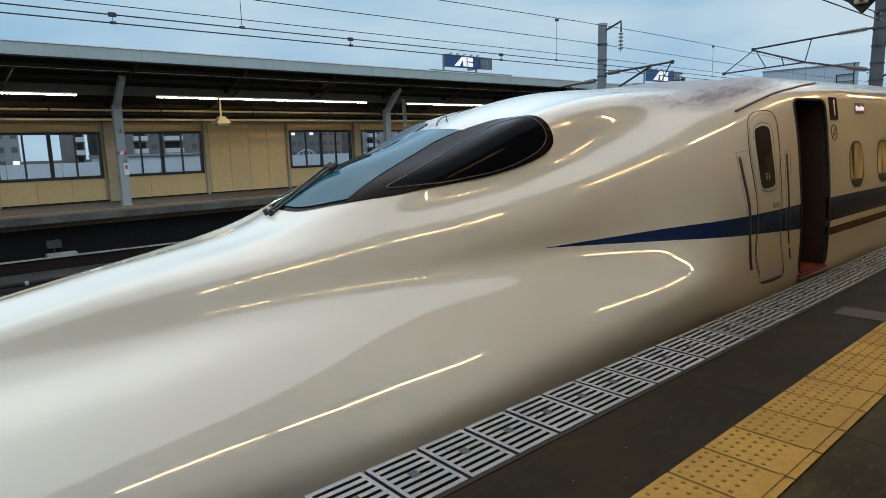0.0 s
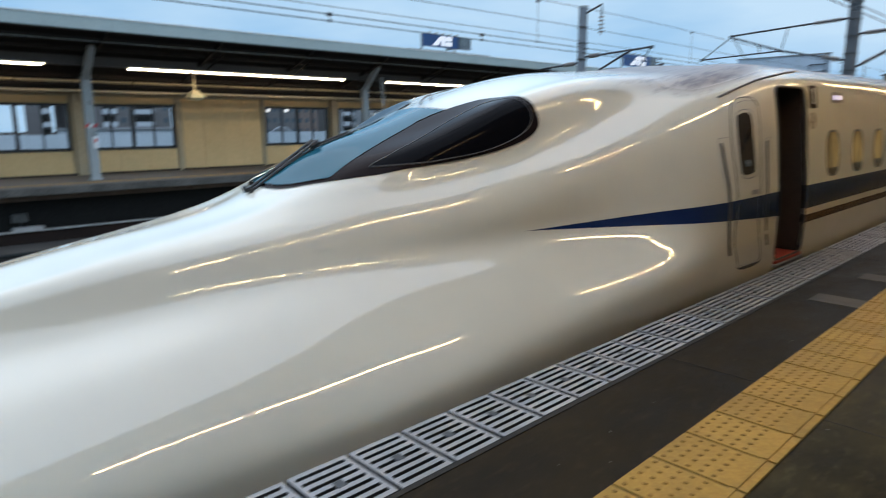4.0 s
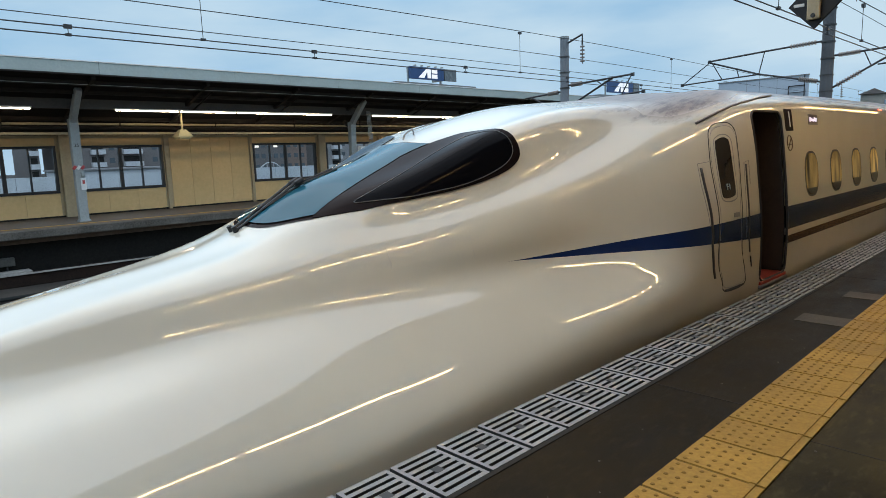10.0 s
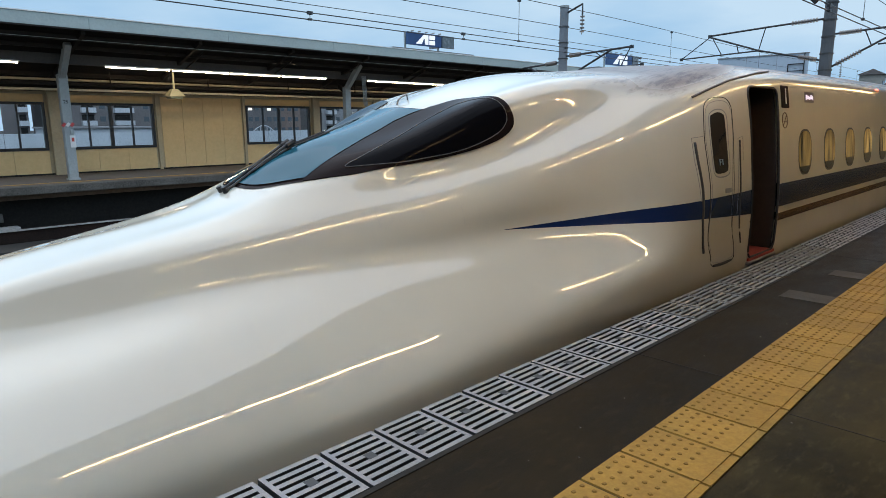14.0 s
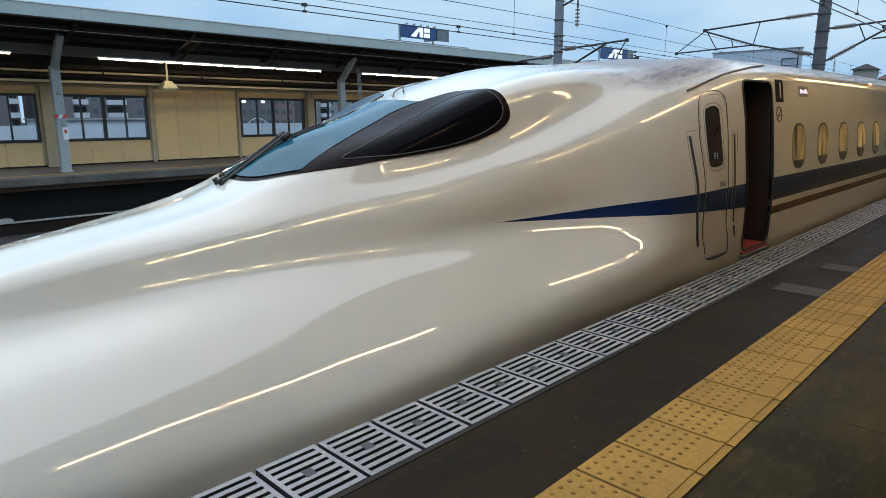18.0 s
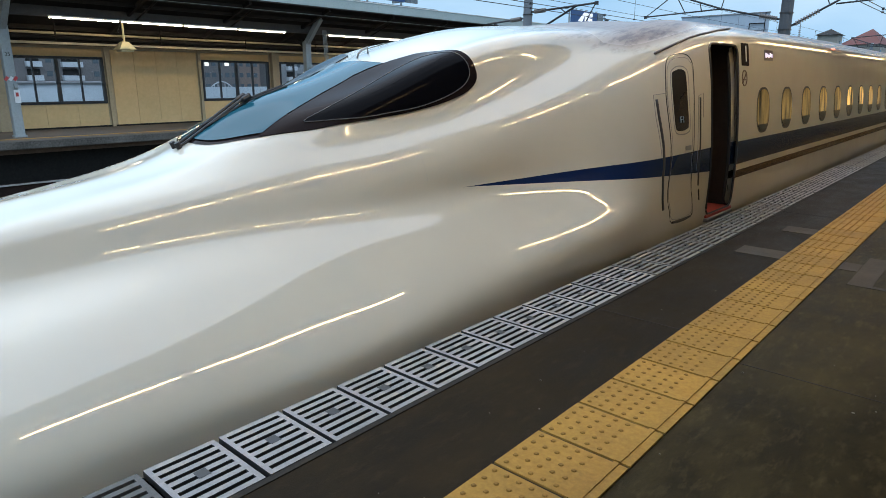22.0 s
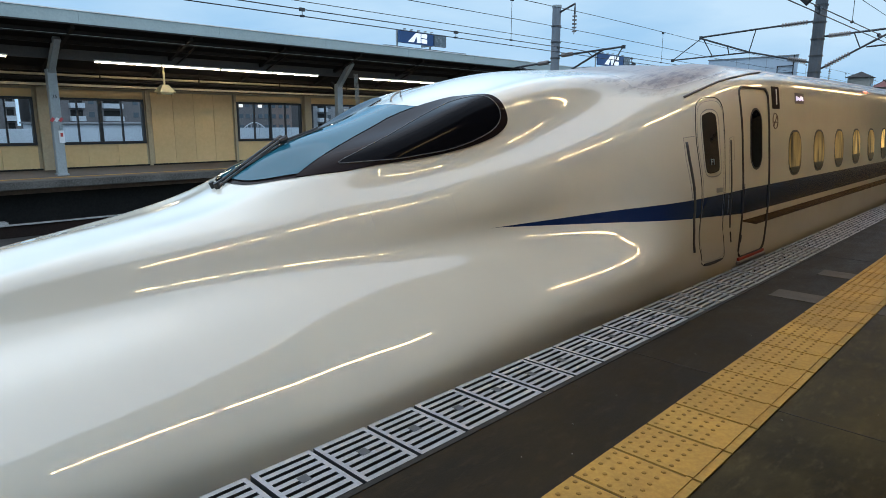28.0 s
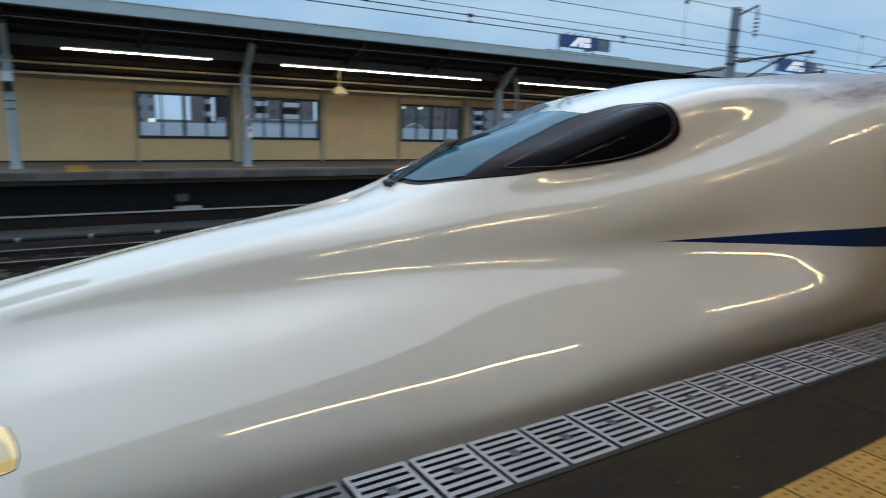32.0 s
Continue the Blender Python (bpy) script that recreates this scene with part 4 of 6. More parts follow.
def rail_track(x, half, reach, label):
    """A track: half the distance between the rail heads' centres, half a sleeper's length."""
    t = thing("railway_track", label, "track", "tracks", at=(x, 0, 0))
    for s in (-half, half):
        bm = bmesh.new()
        box(bm, s - 0.0325, s + 0.0325, -70, 260, -1.29, -1.252)
        box(bm, s - 0.009, s + 0.009, -70, 260, -1.39, -1.29)
        box(bm, s - 0.065, s + 0.065, -70, 260, -1.415, -1.39)
        ob = part("rail", bm, RAILSIDE, t, "rusty rail with a polished head")
        part("rail_head", boxes((s - 0.026, s + 0.026, -70, 260, -1.252, -1.248)), RAILTOP, ob, "polished rail head")
    part("ballast_fill", boxes((0.12 - half, half - 0.12, -70, 260, -1.6, -1.415)), BALLAST, t, "dark oily ballast between the rails")
    first = part("sleeper", boxes((-reach, reach, -0.11, 0.11, -1.55, -1.42), bevel=0.02), STONEPALE, t)
    c0 = part("fastening", boxes((-half - 0.12, -half + 0.09, -0.06, 0.06, -1.43, -1.37), bevel=0.012), CLIP, t)
    c1 = new("fastening", c0.data)
    c1.parent = t
    first.location.y = c0.location.y = -13.8
    c1.location = (2 * half, -13.8, 0)
    for k in range(1, 44):
        for o in (first, c0, c1):
            d = o.copy()
            scene.collection.objects.link(d)
            d.location.y = -13.8 + 0.625 * k
    return t


CLIP = plain("grey_rail_clip", (0.075, 0.07, 0.062), (0.03, 0.026, 0.022), 9, 0.8)
rail_track(TRACK, 0.75, 1.2, "standard gauge track with rusty rails on concrete sleepers")
for x in (-8.59, -11.93):
    rail_track(x, 0.566, 1.02, "narrow gauge track with rusty rails on half-buried concrete sleepers")

SOOTY = plain("brown_sooty_concrete", (0.06, 0.055, 0.048), (0.024, 0.021, 0.018), 3, 0.9)
# concrete strips, cable troughs and pipes beside the tracks
tagged(part("trough_strip", boxes((-15.38, -13.85, -70, 200, -1.6, -1.30)), SOOTY), "long grey concrete trough strip by the track", "trough", kind="structure")
trough = thing("cable_trough", "concrete cable trough with lids between the tracks", "trough", at=(0, 0, 0))
for k in range(26):
    y = -16 + 1.0 * k
    part("lid", boxes((-5.95, -5.45, y, y + 0.985, -1.42, -1.36), bevel=0.008), SOOTY, trough)
part("channel", boxes((-6.0, -5.4, -16, 10, -1.6, -1.42)), DARKCON, trough)
walkway = tagged(part("walkway_slab", boxes((-4.35, -3.65, -30, 30, -1.6, -1.33)), plain("tan_walkway_concrete", (0.20, 0.165, 0.12), (0.11, 0.09, 0.065), 4, 0.85)), "tan concrete walkway slab beside the track", "walkway", kind="structure")
bm = tube(bmesh.new(), [(-6.75, -30, -1.36), (-6.75, 40, -1.36)], 0.085, 10)
pipe = tagged(part("cable_pipe", bm, plain("blue_grey_pipe", (0.014, 0.016, 0.015), None, 4, 0.75)), "long blue-grey cable pipe on the ballast", "pipe")
for y in np.arange(-14, 12, 2.3):
    part("pipe_band", tube(bmesh.new(), [(-6.75, y, -1.36), (-6.75, y + 0.06, -1.36)], 0.092, 10), CONCRETE, pipe)
bm = tube(bmesh.new(), [(-13.55, -30, -1.23), (-13.55, 60, -1.23)], 0.045, 8)
pipe2 = tagged(part("cable_pipe", bm, pipe.data.materials[0]), "long dark cable pipe near the far track", "pipe")
for y in np.arange(-14, 16, 1.35):
    part("pipe_joint", tube(bmesh.new(), [(-13.55, y, -1.23), (-13.55, y + 0.07, -1.23)], 0.052, 8), CONCRETE, pipe2)

# ---- near platform ----
tagged(part("platform_floor", boxes((0.97, 4.45, -40, 150, -0.3, 0.0)), ASPHALT), "worn greenish-brown asphalt platform floor", "floor", kind="structure")
tagged(part("platform_floor", boxes((0.425, 0.97, -40, 150, -0.3, -0.001), (0.396, 0.425, -40, 150, -0.3, -0.05)), ASPHALT_EDGE), "darker brown asphalt strip beside the gratings", "floor", kind="structure")
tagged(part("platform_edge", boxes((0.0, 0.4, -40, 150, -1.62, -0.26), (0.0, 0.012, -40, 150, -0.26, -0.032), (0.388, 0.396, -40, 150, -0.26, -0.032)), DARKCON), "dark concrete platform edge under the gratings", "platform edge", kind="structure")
tagged(part("edge_kerb", boxes((0.396, 0.425, -40, 150, -0.05, 0.003)), plain("dark_kerb_concrete", (0.04, 0.034, 0.027), (0.02, 0.017, 0.014), 3.0, 0.85, 0, 0.3)), "thin dark grey kerb strip behind the gratings", "kerb", kind="structure")

# gratings along the edge
GP, G0 = 0.3118, 1.014
gutter_ob = thing("edge_gratings", "row of grey slotted grating panels along the platform edge", "grating", kind="structure")
gutter_ob.location = (0, 0, 0)


def grating_mesh():
    bm = bmesh.new()
    l, w = GP - 0.022, 0.383
    bars = 8
    slot = 0.023
    bw = (w - 7 * slot) / bars
    for i in range(bars):
        a = 0.004 + i * (bw + slot)
        box(bm, a, a + bw, 0.011 + 0.022, 0.011 + l - 0.022, -0.03, 0.0)
    box(bm, 0.004, 0.004 + w, 0.011, 0.033, -0.03, 0.0)
    box(bm, 0.004, 0.004 + w, 0.011 + l - 0.022, 0.011 + l, -0.03, 0.0)
    bm.normal_update()
    # Tops keep the grating colour; sides are near-black, the slots' shade as colour.
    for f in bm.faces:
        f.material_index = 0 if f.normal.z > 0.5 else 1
    return bm


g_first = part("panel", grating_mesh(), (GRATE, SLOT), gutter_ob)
g_first.location = (0, G0, 0)
g_mesh = g_first.data
g_old = g_mesh.copy()
g_old.materials.clear()
g_old.materials.append(GRATE_OLD)
g_old.materials.append(SLOT)
g_mid = g_mesh.copy()
g_mid.materials.clear()
g_mid.materials.append(GRATE_MID)
g_mid.materials.append(SLOT)
lock_mesh = part("lock", boxes((0.160, 0.212, 0.130, 0.178, -0.012, 0.0012)), SLOT, g_first).data
for k in range(-24, 140):
    if k == 0:
        continue
    bright = 0 <= k <= 11 or 24 <= k <= 38
    o = new("panel", g_mesh if bright else g_mid if k > 0 else g_old)
    o.parent = gutter_ob
    o.location = (0, G0 + GP * k, rng.uniform(-0.003, 0.001))
    if k < 60:
        q = new("lock", lock_mesh)
        q.parent = o
# Near-black sheet gives the pit its shade by colour.
tagged(part("grating_pit", boxes((0.014, 0.386, -40, 150, -0.259, -0.25)), PIT), "near-black sheet for the shade under the gratings", "pit", kind="structure")

# tactile paving
TP, T0, TX0, TX1 = 0.322, 2.266, 0.97, 1.375
band_ob = thing("tactile_paving", "yellow tactile warning tiles with raised dots, worn", "paving", kind="structure")


def tile_mesh():
    bm = bmesh.new()
    w = TX1 - TX0
    box(bm, 0.0, w, 0.0085, TP - 0.0085, -0.004, 0.010)
    for i in range(5):
        for j in range(5):
            cx, cy = 0.035 + i * 0.056, 0.038 + j * 0.0615
            r0, r1 = 0.0115, 0.0075
            lo = [bm.verts.new((cx + r0 * math.cos(a), cy + r0 * math.sin(a), 0.010)) for a in np.linspace(0, 2 * math.pi, 8)[:-1]]
            hi = [bm.verts.new((cx + r1 * math.cos(a), cy + r1 * math.sin(a), 0.0145)) for a in np.linspace(0, 2 * math.pi, 8)[:-1]]
            for a in range(7):
                bm.faces.new((lo[a], lo[(a + 1) % 7], hi[(a + 1) % 7], hi[a])).material_index = 1
            bm.faces.new(hi).material_index = 1
    box(bm, w - 0.062, w - 0.038, 0.006, TP - 0.006, 0.010, 0.0145)
    return bm


t_first = part("tile", tile_mesh(), (TACTILE, TACTILE_DOT), band_ob)
t_first.location = (TX0, T0 - 26 * TP, 0)
for k in range(-25, 150):
    o = new("tile", t_first.data)
    o.parent = band_ob
    o.location = (TX0, T0 + TP * k, rng.uniform(-0.001, 0.001))
tagged(part("tile_bed", boxes((TX0, TX1, -6, 51, -0.001, 0.0015)), flat("dark_tile_joint", (0.015, 0.01, 0.006), 0.95)), "dark joints under the tactile tiles", "joint", kind="structure")

# faded floor markings and repair patches
FADED = plain("faded_grey_marking", (0.095, 0.08, 0.062), (0.05, 0.042, 0.033), 9, 0.8)
WHITEMARK = plain("worn_white_marking", (0.22, 0.195, 0.16), (0.13, 0.115, 0.09), 9, 0.8)
for x0, x1, ya, yb in ((0.60, 0.965, 5.86, 6.15), (0.68, 0.965, 7.0, 7.28), (1.38, 1.515, 5.86, 6.12)):
    tagged(part("floor_marking", boxes((x0, x1, ya, yb, 0.0, 0.004)), FADED), "faded grey painted floor strip", "marking", "floor markings")
for x0, y0_, x1, y1_, mat in ((1.56, 7.2, 2.9, 8.3, WHITEMARK), (1.52, 5.45, 2.9, 6.4, FADED)):
    t = thing("queue_marking", "worn white painted rectangle on the floor", "marking", "floor markings")
    w = 0.07 if mat is WHITEMARK else 0.15
    for r in ((x0, x0 + w, y0_, y1_), (x0 + w, x1, y0_, y0_ + 0.06), (x0 + w, x1, y1_ - 0.06, y1_)):
        part("stripe", boxes((*r, 0.0, 0.004)), mat, t)
bm = bmesh.new()
for k in range(150):
    x, y, s = rng.uniform(0.45, 3.6), rng.uniform(-0.5, 9), rng.uniform(0.0015, 0.0045)
    if TX0 - 0.01 < x < TX1 + 0.01:
        continue
    box(bm, x, x + s * rng.uniform(1, 3), y, y + s * rng.uniform(1, 2), 0.0, 0.003)
tagged(part("floor_litter", bm, plain("pale_grit", (0.2, 0.18, 0.15), None, 30, 0.9)), "tiny pale grit specks on the floor", "grit", kind="stuff")
CRACK = flat("dark_joint", (0.025, 0.02, 0.017), 0.9)
for y in (3.78, 8.05, 12.3, -0.5):
    tagged(part("floor_joint", boxes((0.43, 0.965, y, y + 0.006, 0.0, 0.002), (1.38, 4.2, y - 0.25, y - 0.244, 0.0, 0.002)), CRACK), "thin dark joint in the asphalt", "joint", kind="structure")

# near canopy, unseen back wall and lights
CEDGE, CTOP, CBACK, CLOW, CY0 = 0.697, 3.561, 4.45, 2.85, -1.6


def near_roof_z(x):
    return CTOP + (CLOW - CTOP) * (x - CEDGE) / (CBACK - CEDGE)


bm = bmesh.new()
v = [bm.verts.new((x, y, near_roof_z(x) + d)) for d in (0.0, 0.1) for x, y in ((CEDGE, CY0), (CBACK, CY0), (CBACK, 150), (CEDGE, 150))]
for q in ((0, 3, 2, 1), (4, 5, 6, 7), (0, 1, 5, 4), (1, 2, 6, 5), (2, 3, 7, 6), (3, 0, 4, 7)):
    bm.faces.new([v[i] for i in q])
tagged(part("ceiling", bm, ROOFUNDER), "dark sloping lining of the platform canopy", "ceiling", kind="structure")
tagged(part("canopy_fascia", boxes((CEDGE - 0.06, CEDGE - 0.003, CY0, 150, CTOP - 0.05, CTOP + 0.18)), BEAMDARK), "dark edge of the platform canopy", "fascia", kind="structure")
frame_near = thing("canopy_frame", "dark steel beams and rafters under the platform canopy", "beams", kind="structure")
part("main_beam", boxes((1.36, 1.54, CY0, 150, 3.14, 3.38)), BEAMDARK, frame_near)
for x in (0.95, 2.7, 3.6):
    part("purlin", boxes((x - 0.04, x + 0.04, CY0, 150, near_roof_z(x) - 0.13, near_roof_z(x) - 0.02)), BEAMDARK, frame_near)
for k in range(30):
    y = -1.3 + 2.95 * k
    part("rafter", box(bmesh.new(), -1.95, 1.95, -0.045, 0.045, -0.12, -0.005, rot=Matrix.Translation(((CEDGE + CBACK) / 2, y, near_roof_z((CEDGE + CBACK) / 2) - 0.02)) @ pose(0, 0, 0, 0, math.degrees(math.atan2(CTOP - CLOW, CBACK - CEDGE)), 0)), BEAMDARK, frame_near)
# Added unseen wall: dark stretch dims the lower body, tan stretch bounces warm light.
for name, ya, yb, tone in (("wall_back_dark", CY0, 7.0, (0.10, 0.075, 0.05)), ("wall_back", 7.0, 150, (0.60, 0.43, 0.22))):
    tagged(part(name, boxes((4.3, 4.45, ya, yb, 0, 2.84)), plain(name + "_panel", tone, tuple(0.78 * v for v in tone), 1.2, 0.6, 0, 0.1)), "unseen plain wall added behind the platform", "wall", kind="structure")
LX, LZ, LAMP = 1.29, 3.234, 1.72
for ya, n in ((1.0, 2), (6.05, 4), (15.3, 4), (24.5, 4), (33.7, 4), (42.9, 4), (52.1, 4), (61.3, 4)):
    for j in range(n):
        t = thing("tube_lamp", "white fluorescent tube lamp under the canopy", "lamp", "canopy tube lamps", at=(LX, ya + (LAMP + 0.03) * j, LZ))
        part("housing", boxes((-0.02, 0.02, 0, LAMP, 0.045, 0.09), bevel=0.006), STEELGREY, t)
        part("tube", tube(bmesh.new(), [(0, 0.05, 0.0), (0, LAMP - 0.05, 0.0)], 0.0085, 8), TUBE, t)
        # Added strip that blocks the line of sight to these tubes.
        if 5 < ya < 20:
            part("valance", boxes((0.042, 0.052, 0, LAMP, -0.125, 0.085)), BEAMDARK, t, "dark strip added to screen the tube from view")
        part("hanger", boxes((-0.012, 0.16, 0.3, 0.33, 0.075, 0.10), (-0.012, 0.16, 1.45, 1.48, 0.075, 0.10)), STEELGREY, t)

# hanging platform sign and the black stopping-position diamond
sign = thing("hanging_sign", "white hanging platform sign with black numeral and lettering", "sign", at=(0, 0, 0))
part("board", boxes((1.36, 3.1, 9.0, 9.08, 2.69, 2.92), bevel=0.006), WHITEPAINT, sign)
letters("numeral", "1", 0.17, SEAM, sign, Matrix.Translation((1.47, 8.996, 2.80)) @ pose(0, 0, 0, 90, 0, 0), label="black numeral 1")
letters("lettering", "\u53f7\u8eca", 0.085, SEAM, sign, Matrix.Translation((1.66, 8.996, 2.79)) @ pose(0, 0, 0, 90, 0, 0), label="small dark lettering beside the numeral")
part("board_box", boxes((1.52, 3.1, 9.2, 9.5, 2.5, 2.66)), BEAMDARK, sign)
for x in (1.6, 2.8):
    part("hanger", boxes((x - 0.02, x + 0.02, 9.03, 9.06, 2.92, near_roof_z(x) + 0.02)), STEELGREY, sign)
part("side_panel", boxes((1.68, 1.72, 9.15, 9.6, 2.35, 2.75)), flat("orange_panel", (0.35, 0.13, 0.04), 0.6), sign)
dia = thing("stopping_marker", "black diamond stopping marker on a cream hanging pole", "marker", at=(0.52, 6.3, 2.61))
part("diamond", box(bmesh.new(), -0.145, 0.145, 0.0, 0.02, -0.145, 0.145, 0.004, rot=pose(0, 0, 0, 0, 45, 0)), flat("matt_black_plate", (0.012, 0.012, 0.013), 0.6), dia)
part("pole", boxes((-0.05, 0.05, -0.04, -0.005, -0.13, 1.24), bevel=0.006), plain("cream_pole_paint", (0.52, 0.43, 0.28), (0.42, 0.34, 0.2), 6, 0.5), dia, "cream square pole")
part("arm", boxes((-0.08, 0.20, -0.06, 0.0, 0.88, 0.95)), STEELGREY, dia)
part("tag", boxes((-0.16, -0.08, -0.006, 0.0, -0.01, 0.015)), WHITEPAINT, dia)
for z in (-0.10, 0.12):
    part("bolt", tube(bmesh.new(), [(0, -0.05, z), (0, -0.035, z)], 0.018, 8), SLOT, dia)

# ---- opposite platform ----
OE, OW = -15.4, -19.3
OEND = -5.8
BOXGREY = plain("dirty_grey_box", (0.07, 0.07, 0.065), (0.035, 0.035, 0.032), 5, 0.7)
COPING = plain("grey_coping_concrete", (0.12, 0.11, 0.095), (0.03, 0.028, 0.024), 3, 0.85)
tagged(part("platform_opposite", boxes((-19.6, -15.75, OEND, 150, -0.32, 0.0)), plain("opposite_floor", (0.16, 0.125, 0.095), (0.09, 0.07, 0.055), 2, 0.8)), "brown asphalt floor of the opposite platform", "platform", kind="structure")
tagged(part("coping", boxes((OE, -15.75, OEND, 150, -0.17, 0.003)), COPING), "grey concrete coping of the opposite platform", "coping", kind="structure")
tagged(part("yellow_line", boxes((-16.35, -16.2, 1.0, 150, 0.0, 0.006)), TACTILE), "faded yellow line on the opposite platform", "marking", kind="structure")
# The recess under the coping gets its shade from the near-black colour.
tagged(part("platform_face", boxes((-16.25, -15.85, OEND, 150, -1.62, -0.32), (-15.85, -15.47, OEND + 1, 150, -1.62, -1.30)), DARKCON), "recessed face below the opposite coping, its shade in a near-black colour", "platform face", kind="structure")
tagged(part("platform_foot", boxes((-15.85, -15.45, -40, 150, -1.30, -1.02)), plain("rust_stained_foot", (0.024, 0.014, 0.010), (0.008, 0.0055, 0.0045), 3, 0.9)), "dark brown foot of the opposite platform", "platform face", kind="structure")
tagged(part("face_ledge", boxes((-15.45, -15.40, -40, 150, -1.02, -0.985)), CONCRETE), "pale ledge below the opposite platform", "ledge", kind="structure")
tagged(part("yellow_pad", boxes((-18.1, -15.8, 0.62, 1.15, 0.0, 0.006)), TACTILE), "yellow tactile strip across the opposite platform", "paving", kind="structure")
for y, w, z in ((-5.0, 0.26, -0.65), (-4.58, 0.14, -0.65), (-3.8, 0.14, -0.70), (3.2, 0.32, -0.72)):
    t = tagged(part("trackside_box", boxes((-15.85, -15.70, y - w / 2, y + w / 2, z - 0.10, z + 0.10), bevel=0.012), BOXGREY), "small grey trackside equipment box", "equipment box", "trackside boxes")
    part("conduit", tube(bmesh.new(), [(-15.78, y, z - 0.1), (-15.78, y, -1.02)], 0.018, 6), WIRE, t)
tagged(part("concrete_block", boxes((-15.84, -15.5, 3.0, 3.65, -1.015, -0.94), bevel=0.01), CONCRETE), "pale concrete base block", "block")

# wall of the opposite platform: bays of panels and sliding windows
wall = thing("wall_opposite", "cream panel wall with black-framed sliding windows", "wall", kind="structure")
BAY, W0 = 9.05, 2.64
part("back_board", boxes((OW - 0.14, OW - 0.10, -1.42, 2.60, 0, 2.5)), CREAMDARK, wall)
WIN_Z = (0.72, 2.11)


def panel_row(ya, yb, za, zb, n):
    w = (yb - ya) / n
    for k in range(n):
        o = part("panel", boxes((OW - 0.10, OW, ya + k * w + 0.004, ya + (k + 1) * w - 0.004, za, zb)), CREAM, wall)


def sliding_window(ya, yb):
    t = thing("sliding_window", "black-framed sliding window in the platform wall", "window", "opposite wall windows", kind="structure")
    za, zb = WIN_Z
    part("frame", boxes((OW - 0.08, OW + 0.035, ya, yb, za, za + 0.085), (OW - 0.08, OW + 0.035, ya, yb, zb - 0.075, zb), (OW - 0.08, OW + 0.035, ya, ya + 0.08, za + 0.085, zb - 0.075), (OW - 0.08, OW + 0.035, yb - 0.08, yb, za + 0.085, zb - 0.075)), BLACKFRAME, t)
    n = 4
    w = (yb - ya - 0.1) / n
    for k in range(1, n):
        h = 0.05 if k == 2 else 0.022
        part("mullion", boxes((OW - 0.06, OW + 0.02, ya + 0.05 + k * w - h, ya + 0.05 + k * w + h, za + 0.06, zb - 0.05)), BLACKFRAME, t)
    for k in range(n):
        o = part("pane", boxes((OW - 0.03, OW - 0.024, ya + 0.05 + k * w, ya + 0.05 + (k + 1) * w, za + 0.06, zb - 0.05)), PANE, t)
        o.visible_shadow = False


panel_row(-1.36, 2.58, 0.0, 2.34, 5)
for b in range(0, 7):
    o = W0 + BAY * b
    for a, e in ((0.0, 2.72), (3.18, 5.82)):
        if b < 4:
            sliding_window(o + a, o + e)
            panel_row(o + a, o + e, 0.0, WIN_Z[0], 3)
            panel_row(o + a, o + e, WIN_Z[1], 2.34, 1)
    if b < 4:
        panel_row(o + 6.06, o + 8.90, 0.0, 2.34, 4)
        for ya, yb in ((o + 2.72, o + 3.18), (o + 5.82, o + 6.06), (o + 8.90, o + 9.05)):
            part("infill", boxes((OW - 0.095, OW - 0.01, ya, yb, 0, 2.34)), CREAMDARK, wall)
        for y in (o + 2.95, o + 5.92, o + 8.98):
            part("pilaster", boxes((OW - 0.08, OW + (0.16 if y == o + 2.95 else 0.07), y - (0.15 if y == o + 2.95 else 0.05), y + (0.15 if y == o + 2.95 else 0.05), 0, 2.42), bevel=0.006), CREAMDARK, wall)
part("pilaster", boxes((OW - 0.2, OW + 0.1, -1.62, -1.38, 0, 2.42)), CREAMDARK, wall)
part("pilaster", boxes((OW - 0.08, OW + 0.07, 2.58, 2.64, 0, 2.42)), CREAMDARK, wall)
part("skirting", boxes((OW, OW + 0.02, -1.38, 40, 0, 0.05)), BEAMDARK, wall)
part("head_rail", boxes((OW - 0.1, OW + 0.03, -1.38, 40, 2.34, 2.46)), CREAMDARK, wall)
part("far_wall", boxes((OW - 0.1, OW, 38.9, 150, 0, 2.34)), CREAM, wall)

# canopy of the opposite platform
RF, RB = 3.86, 2.52
bm = bmesh.new()
v = [bm.verts.new(p) for p in ((-15.3, -1.62, RF), (OW - 0.5, -1.62, RB), (OW - 0.5, 150, RB), (-15.3, 150, RF), (-15.3, -1.62, RF - 0.10), (OW - 0.5, -1.62, RB - 0.10), (OW - 0.5, 150, RB - 0.10), (-15.3, 150, RF - 0.10))]
for q in ((0, 3, 2, 1), (4, 5, 6, 7), (0, 1, 5, 4), (1, 2, 6, 5), (2, 3, 7, 6), (3, 0, 4, 7)):
    bm.faces.new([v[i] for i in q])
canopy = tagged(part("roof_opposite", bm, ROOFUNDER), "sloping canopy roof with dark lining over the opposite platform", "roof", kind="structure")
for k in range(20):
    y = -1.64 + 3.6 * k
    part("fascia_panel", boxes((-15.30, -15.24, y + 0.003, y + 3.597, 3.735, 4.02)), FASCIA, canopy)
    part("fascia_cap", boxes((-15.33, -15.22, y + 0.003, y + 3.597, 4.02, 4.045)), WHITEPAINT, canopy)
part("fascia_panel", boxes((-15.30, -15.24, 70.4, 150, 3.735, 4.02)), FASCIA, canopy)
part("gutter_lip", boxes((-15.33, -15.24, -1.64, 150, 3.70, 3.732)), BEAMDARK, canopy)


